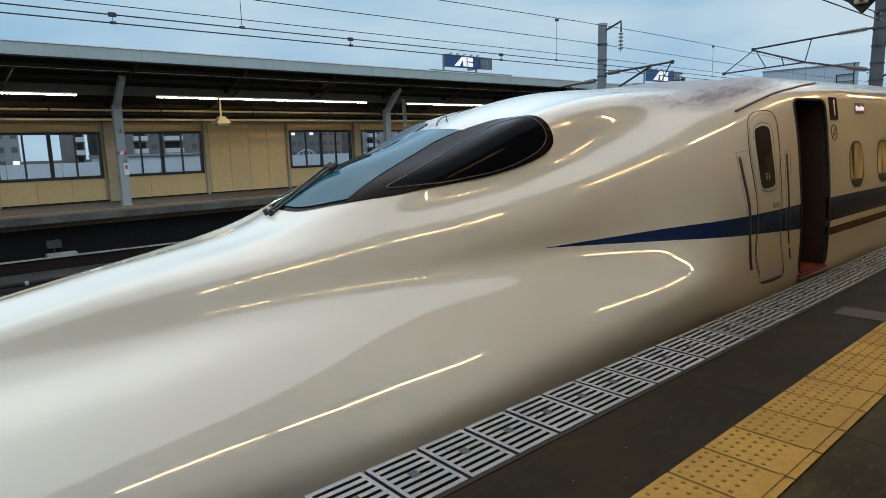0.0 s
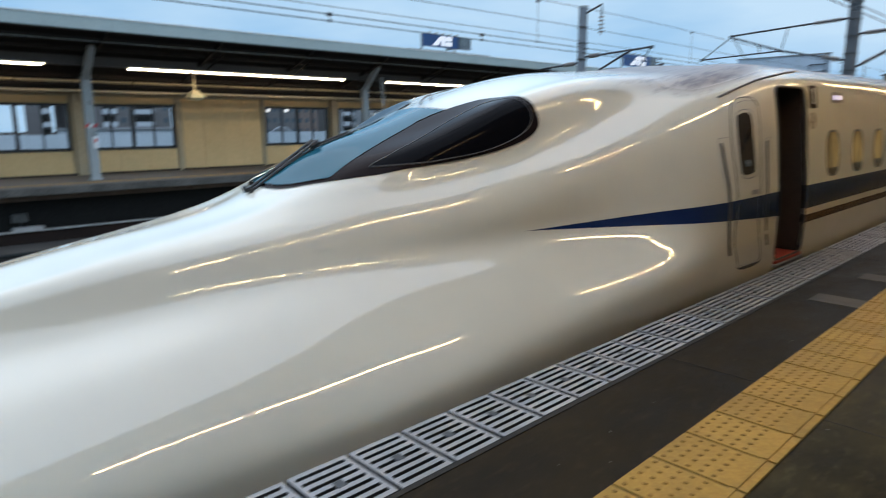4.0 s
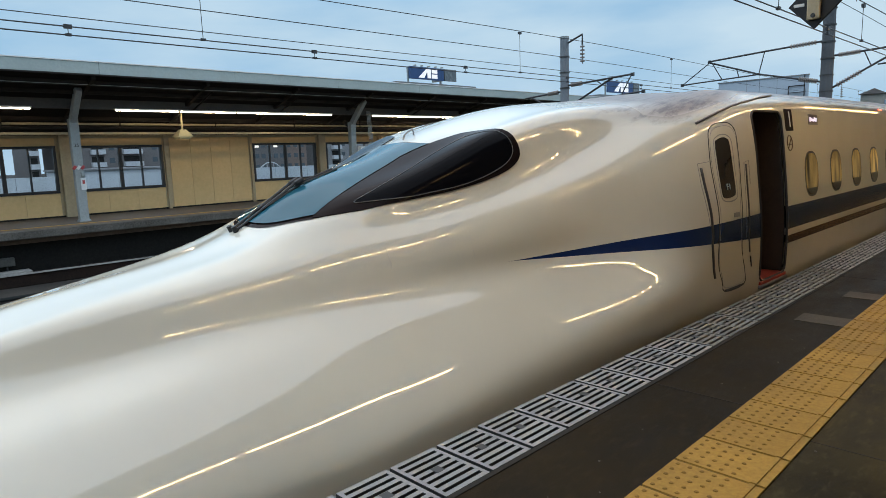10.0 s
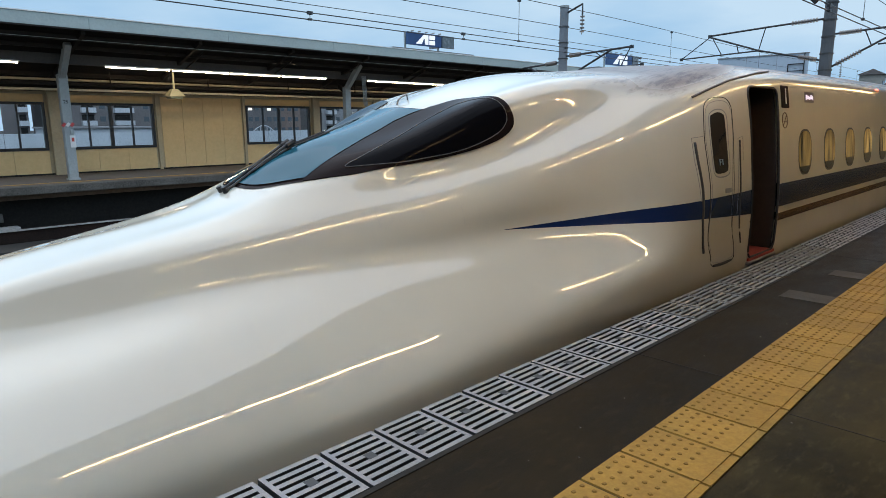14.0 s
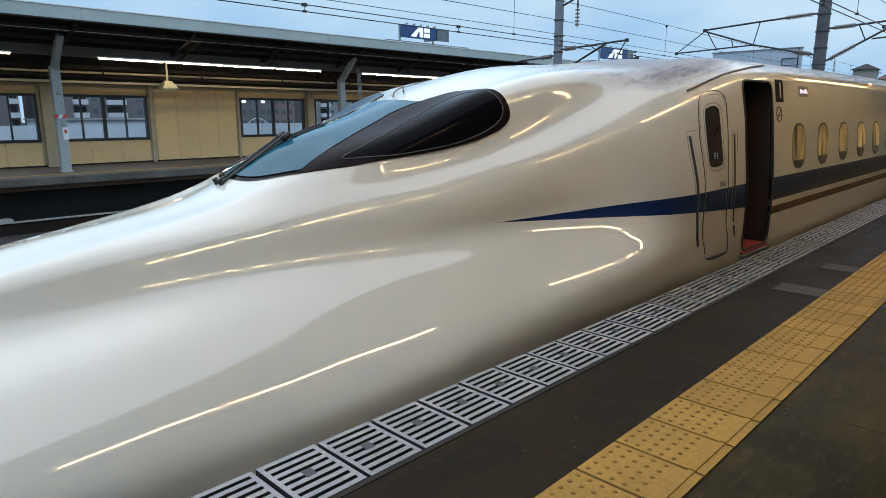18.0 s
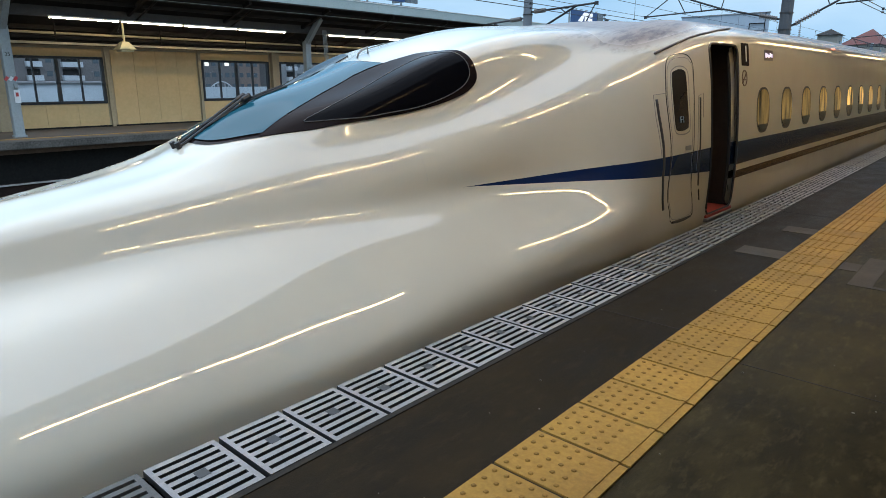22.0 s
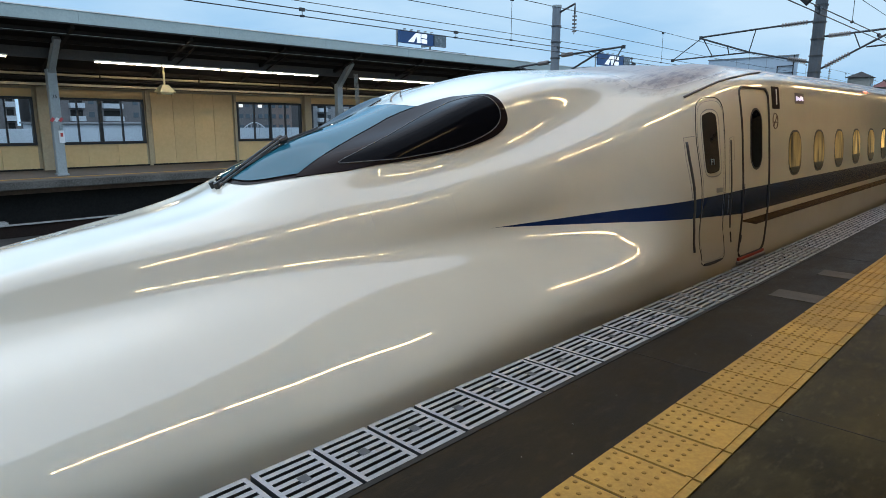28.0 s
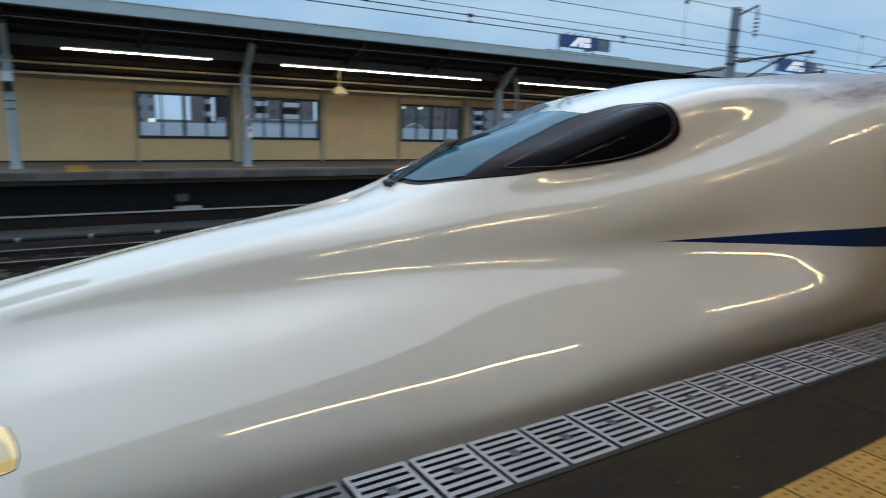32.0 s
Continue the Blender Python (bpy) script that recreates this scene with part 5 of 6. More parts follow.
def roof_z(x):
    return RB + (RF - RB) * (x - (OW - 0.5)) / (-15.3 - (OW - 0.5)) - 0.10


part("barge_board", box(bmesh.new(), -2.35, 2.35, -0.03, 0.03, -0.16, 0.10, rot=Matrix.Translation((-17.55, -1.66, (RF + RB) / 2)) @ pose(0, 0, 0, 0, -math.degrees(math.atan2(RF - RB, 4.5)), 0)), BEAMDARK, canopy, "dark barge board")
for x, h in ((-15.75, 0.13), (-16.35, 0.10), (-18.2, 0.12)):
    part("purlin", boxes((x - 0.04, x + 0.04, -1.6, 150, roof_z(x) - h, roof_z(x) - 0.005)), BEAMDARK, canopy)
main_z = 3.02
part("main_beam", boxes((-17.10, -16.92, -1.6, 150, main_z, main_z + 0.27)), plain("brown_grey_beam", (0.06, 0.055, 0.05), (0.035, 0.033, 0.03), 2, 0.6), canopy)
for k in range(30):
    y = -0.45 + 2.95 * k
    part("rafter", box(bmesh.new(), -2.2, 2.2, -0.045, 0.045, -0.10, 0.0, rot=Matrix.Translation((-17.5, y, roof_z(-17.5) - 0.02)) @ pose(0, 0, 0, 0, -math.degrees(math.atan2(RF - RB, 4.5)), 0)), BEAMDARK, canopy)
    if k not in (0, 2, 5, 8):
        part("strut", tube(bmesh.new(), [(-16.9, y + 0.2, main_z + 0.05), (-15.75, y + 0.35, roof_z(-15.75) - 0.08)], 0.03, 5), BEAMDARK, canopy)

POSTX = -17.0
POSTS = [-0.45, 5.3] + [5.3 + 9.22 * k for k in range(1, 8)]
for n, y in enumerate(POSTS):
    t = thing("canopy_post", "pale grey steel canopy post with bracket arms", "post", "canopy posts", at=(POSTX, y, 0))
    part("shaft", boxes((-0.10, 0.10, -0.115, 0.115, 0.0, 2.75), bevel=0.012), STEELGREY, t)
    part("base", boxes((-0.13, 0.13, -0.14, 0.14, 0.0, 0.05)), STEELGREY, t)
    part("bracket", box(bmesh.new(), -0.09, 0.09, -0.08, 0.08, 0.0, 1.15, 0.01, rot=Matrix.Translation((0.0, 0, 2.68)) @ pose(0, 0, 0, 0, 46, 0)), STEELGREY, t)
    part("bracket_back", box(bmesh.new(), -0.07, 0.07, -0.06, 0.06, 0.0, 0.5, 0.01, rot=Matrix.Translation((0, 0, 2.55)) @ pose(0, 0, 0, 0, -60, 0)), BEAMDARK, t)
    if n == 1:
        letters("post_number", "25", 0.12, BEAMDARK, t, pose(0.104, 0, 2.05, 90, 0, 90), label="dark post number 25")
        for k in range(3):
            part("stripe", box(bmesh.new(), 0.10, 0.115, -0.035, 0.035, -0.055, 0.055, rot=Matrix.Translation((0, -0.11 + 0.10 * k, 1.46)) @ pose(0, 0, 0, -38, 0, 0)), (flat("warning_red", (0.45, 0.05, 0.05), 0.5) if k % 2 == 0 else WHITEPAINT), t)
        part("notice", boxes((0.10, 0.115, 0.0, 0.13, 0.86, 1.18)), WHITEPAINT, t, "small white notice")
        part("notice_symbol", boxes((0.115, 0.12, 0.035, 0.095, 1.02, 1.12)), flat("notice_red", (0.5, 0.06, 0.05), 0.5), t)
        part("switch_box", boxes((0.10, 0.15, 0.02, 0.11, 1.22, 1.34), bevel=0.006), STEELGREY, t)
    if n == 0:
        part("cable_box", boxes((0.10, 0.24, -0.13, 0.09, 2.12, 2.36), bevel=0.012), WHITEPAINT, t)
        part("cable_box", boxes((0.10, 0.22, -0.12, 0.10, 1.90, 2.10), bevel=0.012), BEAMDARK, t)
        for z in (1.45, 1.65):
            part("band", boxes((-0.105, 0.108, -0.12, 0.12, z, z + 0.03)), SLOT, t)

LAMPRUNS = ((0.74, 2), (6.33, 4), (15.38, 4), (24.6, 4), (33.8, 4), (43.0, 4))
for ya, n in LAMPRUNS:
    for k in range(n):
        y = ya + 1.815 * k
        t = thing("tube_lamp", "lit fluorescent tube lamp under the opposite canopy", "lamp", "opposite canopy lamps", at=(-16.86, y, 2.98))
        part("housing", boxes((-0.05, 0.05, 0.0, 1.80, 0.035, 0.07), bevel=0.006), WHITEPAINT, t)
        part("tube", tube(bmesh.new(), [(0, 0.03, 0.012), (0, 1.765, 0.012)], 0.018, 8), TUBE_FAR, t)

pend = thing("pendant_speaker", "cream pendant horn hanging from the canopy beam", "pendant", at=(-17.4, 8.40, 2.28))
bm = bmesh.new()
bmesh.ops.create_cone(bm, cap_ends=True, segments=4, radius1=0.34, radius2=0.12, depth=0.22, matrix=Matrix.Translation((0, 0, 0.11)) @ pose(0, 0, 0, 0, 0, 45))
CREAMLIT = plain("cream_enamel", (0.72, 0.62, 0.36), (0.62, 0.52, 0.28), 4, 0.4)
part("hood", bm, CREAMLIT, pend)
part("skirt", boxes((-0.18, 0.18, -0.18, 0.18, -0.06, 0.0), bevel=0.01), CREAMLIT, pend)
part("rod", tube(bmesh.new(), [(0, 0, 0.2), (0, 0, 0.86)], 0.03, 8), CREAMLIT, pend)
part("cable", tube(bmesh.new(), [(0.02, -0.02, 0.8), (0.03, -0.16, 0.5), (0.0, -0.05, 0.24)], 0.01, 5), WIRE, pend)

tray = thing("cable_tray", "long cream cable tray with pipes below the opposite canopy", "cable tray", at=(-18.0, 0, 0))
part("tray", boxes((-0.05, 0.05, -1.3, 90, 2.38, 2.45), bevel=0.008), CREAMDARK, tray)
part("pipe", tube(bmesh.new(), [(-0.03, -1.3, 2.575), (-0.03, 90, 2.575)], 0.05, 8), BEAMDARK, tray, "dark pipe")
part("pipe", tube(bmesh.new(), [(-0.05, -1.3, 2.685), (-0.05, 90, 2.685)], 0.035, 8), CREAMDARK, tray, "cream pipe")
for k in range(24):
    part("tray_hanger", boxes((-0.012, 0.012, 0.9 + 2.95 * k, 0.93 + 2.95 * k, 2.45, 2.95)), BEAMDARK, tray)
for z, x, r in ((2.52, -18.9, 0.025), (2.44, -19.1, 0.03)):
    tagged(part("conduit_pipe", tube(bmesh.new(), [(x, -1.3, z), (x, 90, z)], r, 6), BEAMDARK), "long dark conduit pipe along the opposite wall head", "conduit", "wall conduits")
tagged(part("canopy_wire", tube(bmesh.new(), [(-15.7, -1.5, 3.52), (-15.7, 90, 3.52)], 0.007, 5), FASCIA), "thin pale wire under the canopy edge", "wire")
tackle = thing("hanging_tackle", "hanging cable tackle and boxes by a canopy post", "tackle", at=(-16.75, 15.1, 1.75))
part("box", boxes((-0.1, 0.1, -0.48, -0.25, -0.05, 0.12), bevel=0.01), WHITEPAINT, tackle)
bm = bmesh.new()
for k in range(4):
    y = 0.05 * k
    tube(bm, [(0, y - 0.05, 1.4), (0.02, y, 0.4), (0, y + 0.08, 0.1), (0.03, y + 0.14, 0.25)], 0.014, 5)
part("cables", bm, STEELGREY, tackle)
part("coil", tube(bmesh.new(), [(0, 0.08 + 0.14 * math.cos(a), 0.12 + 0.14 * math.sin(a)) for a in np.linspace(0, 6, 14)], 0.02, 6), STEELGREY, tackle)

# end of the opposite platform: fence and stairs
fence = thing("end_fence", "grey panel fence with a steel top rail at the platform end", "fence", at=(0, 0, 0))
part("top_rail", tube(bmesh.new(), [(-17.6, -6.6, 1.09), (-17.6, -2.7, 1.08)], 0.028, 8), STEELGREY, fence)
MESH = plain("brown_grey_fence_panel", (0.14, 0.115, 0.085), (0.09, 0.075, 0.055), 6, 0.7)
for k, y in enumerate((-5.6, -4.8, -4.07, -3.4)):
    part("panel", boxes((-17.62, -17.60, y + 0.02, y + (0.68 if k else 0.5), 0.05, 1.03)), PLASTER if k else MESH, fence)
    part("post", boxes((-17.63, -17.57, y - 0.03, y + 0.02, 0.0, 1.08)), STEELGREY, fence)
for k in range(6):
    part("slat", boxes((-17.6 - 0.14 * (k + 1), -17.6 - 0.14 * k - 0.02, -2.72, -2.69, 0.05, 1.05)), MESH, fence)
stair = thing("end_stairs", "grey steel stairs with pipe handrails down from the platform end", "stairs", at=(0, 0, 0))
for k in range(8):
    part("tread", boxes((-17.0, -15.8, -5.85 - 0.24 * (k + 1), -5.85 - 0.24 * k, -0.19 * (k + 1) - 0.03, -0.19 * (k + 1)), bevel=0.005), CONCRETE, stair)
for x in (-15.75, -17.05):
    part("stringer", box(bmesh.new(), -0.02, 0.02, -1.2, 1.2, -0.1, 0.05, rot=Matrix.Translation((x, -6.85, -0.9)) @ pose(0, 0, 0, 38, 0, 0)), STEELGREY, stair)
    for z in (0.55, 0.95):
        part("handrail", tube(bmesh.new(), [(x, -5.7, z), (x, -7.8, z - 1.65)], 0.02, 6), STEELGREY, stair)
    for k in range(4):
        y = -5.75 - 0.62 * k
        zz = -0.79 * (k * 0.62 + 0.0)
        part("baluster", tube(bmesh.new(), [(x, y, zz - 0.15), (x, y, zz + 0.94)], 0.018, 6), STEELGREY, stair)
tagged(part("platform_end_lamp", tube(tube(bmesh.new(), [(-18.2, -4.9, 0), (-18.2, -4.9, 1.6)], 0.05, 8), [(-18.2, -5.12, 1.72), (-18.2, -4.9, 1.62), (-18.2, -4.68, 1.72)], 0.035, 6), STEELGREY), "short grey pole with a forked head", "pole")

# ---- buildings beyond the opposite platform ----
BLUEGLASS = flat("grey_window_glass", (0.09, 0.11, 0.12), 0.08)
CURTAIN = plain("pale_curtain_glass", (0.16, 0.18, 0.185), (0.09, 0.10, 0.105), 5, 0.25)
YELLOW = plain("yellow_cladding", (0.45, 0.25, 0.02), (0.38, 0.2, 0.02), 1.5, 0.7)
BROWNWALL = plain("brown_tile_facade", (0.22, 0.165, 0.14), (0.17, 0.125, 0.105), 0.4, 0.8)
GREYWALL = plain("grey_facade", (0.27, 0.27, 0.27), (0.2, 0.2, 0.2), 0.4, 0.8)

house = thing("white_apartment_building", "off-white rendered apartment building behind the platform end", "building")
HX = -21.2
part("wall", boxes((HX - 9, HX, -7.5, -1.72, -1.62, 9.5)), PLASTER, house)
for z in (3.18, 6.2):
    part("joint_line", boxes((HX, HX + 0.012, -7.5, -1.72, z, z + 0.03)), GREYWALL, house)
part("drain_pipe", tube(bmesh.new(), [(HX + 0.06, -3.72, 1.1), (HX + 0.06, -3.72, 9.0)], 0.05, 8), BEAMDARK, house)
part("drain_hopper", boxes((HX, HX + 0.14, -3.95, -3.72, 2.66, 2.86), bevel=0.01), BEAMDARK, house)
for zz in (1.10, 3.50, 6.0):
    for ya, yb, open_recess in ((-6.69, -5.48, False), (-4.98, -3.80, True), (-3.16, -1.95, False)):
        win = part("window", boxes((HX, HX + 0.05, ya, yb, zz - 0.02, zz + 0.03), (HX, HX + 0.05, ya, yb, zz + 0.93, zz + 0.98), (HX, HX + 0.05, ya, ya + 0.05, zz + 0.03, zz + 0.93), (HX, HX + 0.05, yb - 0.05, yb, zz + 0.03, zz + 0.93)), BEAMDARK if not open_recess else BLACKFRAME, house, "sliding window" if not open_recess else "balcony opening with a dark sheet for its shade")
        mid = (ya + yb) / 2
        if open_recess:
            # Flat dark sheet on the wall paints the shade of the balcony opening.
            part("recess", boxes((HX, HX + 0.012, ya + 0.05, yb - 0.05, zz + 0.03, zz + 0.93)), SEAM, win)
            part("balcony_rail", boxes((HX + 0.012, HX + 0.03, mid + 0.05, yb - 0.08, zz + 0.05, zz + 0.42)), GREYWALL, win)
            part("vent_box", boxes((HX + 0.012, HX + 0.05, mid - 0.05, mid + 0.3, zz + 0.62, zz + 0.85)), BEAMDARK, win)
        else:
            for a, b, m in ((ya + 0.05, mid - 0.02, CURTAIN), (mid + 0.02, yb - 0.05, CURTAIN)):
                part("pane", boxes((HX, HX + 0.02, a, b, zz + 0.03, zz + 0.93)), m, win)
            part("mullion", boxes((HX, HX + 0.04, mid - 0.02, mid + 0.02, zz + 0.03, zz + 0.93)), GREYWALL, win)
            part("sash_bar", boxes((HX + 0.02, HX + 0.03, ya + 0.05, yb - 0.05, zz + 0.42, zz + 0.445)), GREYWALL, win)
part("corner_pier", boxes((HX, HX + 0.5, -1.95, -1.74, -1.62, 2.3)), PLASTER, house)

DARKPANE = flat("dark_blue_window", (0.012, 0.02, 0.035), 0.08)
yel = thing("yellow_building", "bright yellow office building with dark blue windows", "building")
part("wall", boxes((-44, -32, -24, -8.6, -1.62, 12)), YELLOW, yel)
for zz in (0.0, 1.05, 2.3, 3.75, 5.2):
    for ya in (-19.4, -17.3, -15.2, -13.2, -11.35, -10.25):
        win = part("window", boxes((-32, -31.95, ya, ya + 0.75, zz, zz + 0.68)), BLACKFRAME, yel)
        part("pane", boxes((-31.95, -31.94, ya + 0.05, ya + 0.70, zz + 0.05, zz + 0.63)), DARKPANE, win)
    part("string_course", boxes((-32, -31.97, -24, -8.6, zz + 0.86, zz + 0.89)), BROWNWALL, yel)
tagged(part("equipment_cabin", boxes((-27, -24.5, -13.4, -10.4, -1.62, 0.9), (-27.1, -24.4, -13.5, -10.3, 0.9, 1.0), bevel=0.02), GREYWALL), "plain pale grey equipment cabin beside the line", "cabin")
bushrng = random.Random(3)
LITWIN = glow("lit_room_window", (1.0, 0.9, 0.7), 0.9)


TOWER = plain("brown_grey_tower", (0.17, 0.155, 0.15), (0.125, 0.115, 0.11), 0.3, 0.8)
BALCONY = plain("white_balcony", (0.50, 0.52, 0.53), (0.42, 0.43, 0.44), 0.8, 0.8)


def apartment(x, ya, yb, top, wall_m, label, columns, pitch=2.3):
    """A tower with columns of white balconies and rows of windows between them."""
    b = thing("apartment_block", label, "building", "distant apartment blocks")
    part("wall", boxes((x - 14, x, ya, yb, -1.62, top)), wall_m, b)
    h = 2.75
    for f in range(int((top + 1.6) / h)):
        z = -1.62 + f * h
        for a, e in columns:
            part("balcony", boxes((x, x + 1.2, a, e, z + 0.15, z + 1.2)), BALCONY, b)
            # Dark sheet above each balcony stands for the shade behind it.
            part("balcony_recess", boxes((x, x + 0.06, a + 0.2, e - 0.2, z + 1.2, z + 2.45)), BEAMDARK, b)
        y = ya + 0.5
        while y + 1.1 < yb:
            if not any(a - 1.2 < y < e + 0.1 for a, e in columns):
                q = bushrng.random()
                part("window", boxes((x, x + 0.08, y, y + 1.1, z + 1.0, z + 2.1)), LITWIN if q < 0.1 else CURTAIN if q < 0.3 else BLUEGLASS, b)
            y += pitch
    part("roof_edge", boxes((x - 14.3, x + 0.3, ya - 0.3, yb + 0.3, top, top + 0.6)), GREYWALL, b)


apartment(-150, 4, 22, 9.5, GREYWALL, "distant grey apartment block behind the station", ((8, 11), (15, 18)))
apartment(-152, 32.2, 34.2, 17, TOWER, "slim distant apartment tower with white balconies", ((32.4, 34.0),))
apartment(-150, 37.5, 58, 19, TOWER, "brown-grey apartment tower with two columns of white balconies", ((43.4, 46.2), (50.0, 54.0)))
apartment(-150, 80, 91.8, 19, TOWER, "brown-grey tower with small lit windows", (), 1.8)
apartment(-152, 92.4, 99.0, 18, BROWNWALL, "brown tiled tower block beside the grey one", (), 2.1)
apartment(-150, 104.5, 122, 15, GREYWALL, "pale grey apartment block with white balconies", ((106, 109), (113, 116)))
apartment(-150, 140, 165, 13, BROWNWALL, "distant brown apartment block by the line", ((145, 149), (154, 158)))
hall = thing("pale_hall", "low pale hall with a long roof beyond the station", "building")
part("wall", boxes((-125, -110, 29, 49, -1.62, 0.9)), BALCONY, hall)
part("roof", boxes((-125.4, -109.6, 28.6, 49.4, 0.9, 1.15)), GREYWALL, hall)
arch = thing("white_roof_arch", "white arched steel roof frame beyond the station wall", "roof frame")
for s in (0.0, 1.6):
    part("rib", tube(bmesh.new(), [(-100, 55.5 + 5.2 * k / 8, -0.3 - s * 0.6 + 1.5 * math.sin(math.pi * k / 8)) for k in range(9)], 0.09, 5), BALCONY, arch)
for k in range(1, 8):
    yy = 55.5 + 5.2 * k / 8
    part("web", tube(bmesh.new(), [(-100, yy, -1.6), (-100, yy, -0.3 + 1.5 * math.sin(math.pi * k / 8))], 0.05, 4), BALCONY, arch)
BARRIER = plain("pale_barrier_panel", (0.50, 0.54, 0.56), (0.36, 0.40, 0.42), 0.6, 0.7)
bar = thing("white_barrier", "long white noise barrier wall beyond the station", "wall", kind="structure")
for k in range(40):
    part("panel", boxes((-60.1, -60, -8 + 4 * k + 0.02, -4 + 4 * k - 0.02, -1.62, 0.75)), BARRIER, bar)

# ---- rooftop signs: plain shapes in their colours ----


def roof_sign(x, ya, yb, za, zb, label):
    b = thing("rooftop_sign", label, "sign", "rooftop signs")
    part("building", boxes((x - 16, x - 0.5, ya - 3, yb + 10, -1.62, za - 0.6)), GREYWALL, b)
    part("panel", boxes((x - 0.4, x, ya, yb, za, zb)), BLUEPANEL, b, "blue panel with white emblem")
    part("side_panel", boxes((x - 3.5, x - 0.4, yb, yb + 0.3, za, zb)), CURTAIN, b)
    part("return_panel", boxes((x - 0.4, x, yb + 0.3, yb + 3.6, za, zb)), CURTAIN, b)
    h, w = zb - za, yb - ya
    m = ya + w * 0.62
    WM = glow("lit_white_emblem", (1, 1, 1), 0.55)
    bm = bmesh.new()
    tri = [(0.24, 0.12), (0.40, 0.12), (0.47, 0.55), (0.50, 0.55), (0.50, 0.12), (0.60, 0.12), (0.60, 0.88), (0.47, 0.88)]
    front = [bm.verts.new((x + 0.08, ya + w * p, za + h * q)) for p, q in tri]
    back = [bm.verts.new((x, ya + w * p, za + h * q)) for p, q in tri]
    bm.faces.new(front)
    for k in range(len(tri)):
        bm.faces.new((back[k], back[(k + 1) % len(tri)], front[(k + 1) % len(tri)], front[k]))
    part("emblem", bm, WM, b)
    for q0, q1 in ((0.12, 0.46), (0.54, 0.88)):
        part("emblem", boxes((x, x + 0.08, ya + w * 0.63, ya + w * 0.80, za + h * q0, za + h * q1), bevel=0.25), WM, b)
    for k in range(5):
        part("lamp_arm", boxes((x, x + 0.7, ya + w * (0.1 + 0.2 * k), ya + w * (0.1 + 0.2 * k) + 0.12, zb, zb + 0.25)), STEELGREY, b)
    for yy in (ya, yb - 0.3):
        part("leg", boxes((x - 1.0, x - 0.7, yy, yy + 0.3, za - 0.6, zb)), STEELGREY, b)


roof_sign(-90, 83.3, 92.3, 16.0, 18.3, "blue rooftop sign with a white emblem on a far building")
roof_sign(-90, 154.0, 167.4, 16.4, 19.5, "smaller blue rooftop sign with a white emblem far off")

grey = thing("grey_hall", "large pale grey windowless building in the distance", "building")
bm = bmesh.new()
low, high = ([bm.verts.new((x, y, z)) for x, y in ((-70, 177), (-48, 177), (-60, 215), (-84, 215))] for z in (-1.62, 17.7))
bm.faces.new(low[::-1])
bm.faces.new(high)
for k in range(4):
    bm.faces.new((low[k], low[(k + 1) % 4], high[(k + 1) % 4], high[k]))
part("wall", bm, plain("pale_blue_grey_cladding", (0.42, 0.47, 0.52), (0.36, 0.41, 0.46), 0.2, 0.7), grey)
part("parapet", boxes((-70.2, -47.9, 176.8, 177.1, 17.7, 17.95)), GREYWALL, grey)
for x in (-62.7, -55.3):
    part("cladding_joint", boxes((x - 0.04, x + 0.04, 176.94, 177.0, 0, 17.7)), GREYWALL, grey)
part("ladder_frame", boxes((-52.6, -52.42, 176.6, 176.8, 9, 15.4), (-49.0, -48.82, 176.6, 176.8, 9, 17.9), (-52.6, -48.82, 176.6, 176.8, 15.2, 15.4), (-52.6, -48.82, 176.6, 176.8, 13.6, 13.75)), BEAMDARK, grey, "dark steel ladder frame")


def small_house(x, ya, yb, eaves, ridge, roof_m, label, wide=8.0):
    b = thing("house", label, "house", "distant houses")
    part("wall", boxes((x - wide, x, ya, yb, -1.62, eaves)), PLASTER, b)
    bm = bmesh.new()
    c = bm.verts.new((x - wide / 2, (ya + yb) / 2, ridge))
    q = [bm.verts.new(p) for p in ((x - wide - 0.4, ya - 0.5, eaves), (x + 0.4, ya - 0.5, eaves), (x + 0.4, yb + 0.5, eaves), (x - wide - 0.4, yb + 0.5, eaves))]
    for a in range(4):
        bm.faces.new((q[a], q[(a + 1) % 4], c))
    bm.faces.new(q[::-1])
    part("roof", bm, roof_m, b)
    part("window", boxes((x, x + 0.1, ya + 1.5, ya + 3.5, eaves - 2.5, eaves - 1.2)), BLUEGLASS, b)


REDROOF = plain("red_brown_roof", (0.13, 0.035, 0.026), None, 0.6, 0.7)
small_house(-25.8, 187, 215, 10.0, 14.4, REDROOF, "distant house with a red-brown pyramid roof")
small_house(-26.9, 148, 152, 10.2, 11.4, BEAMDARK, "distant pale house with a dark roof", 3.6)
tagged(part("far_hall", boxes((-60, -30, 230, 330, -1.62, 8.0)), plain("teal_cladding", (0.08, 0.13, 0.15), None, 0.2, 0.7)), "long low dark teal hall in the distance", "building")
bm = bmesh.new()
for k in range(70):
    y = 240 + 9 * k + bushrng.uniform(-3, 3)
    h = bushrng.uniform(3, 8)
    box(bm, -330 + bushrng.uniform(-30, 30), -300 + bushrng.uniform(-10, 10), y, y + bushrng.uniform(5, 9), -1.62, h)
tagged(part("far_town", bm, GREYWALL), "hazy low rooftops of the far town", "town", kind="stuff")

# ---- overhead line ----


MASTDARK = plain("weathered_dark_mast", (0.10, 0.105, 0.11), (0.06, 0.065, 0.07), 3.0, 0.8)


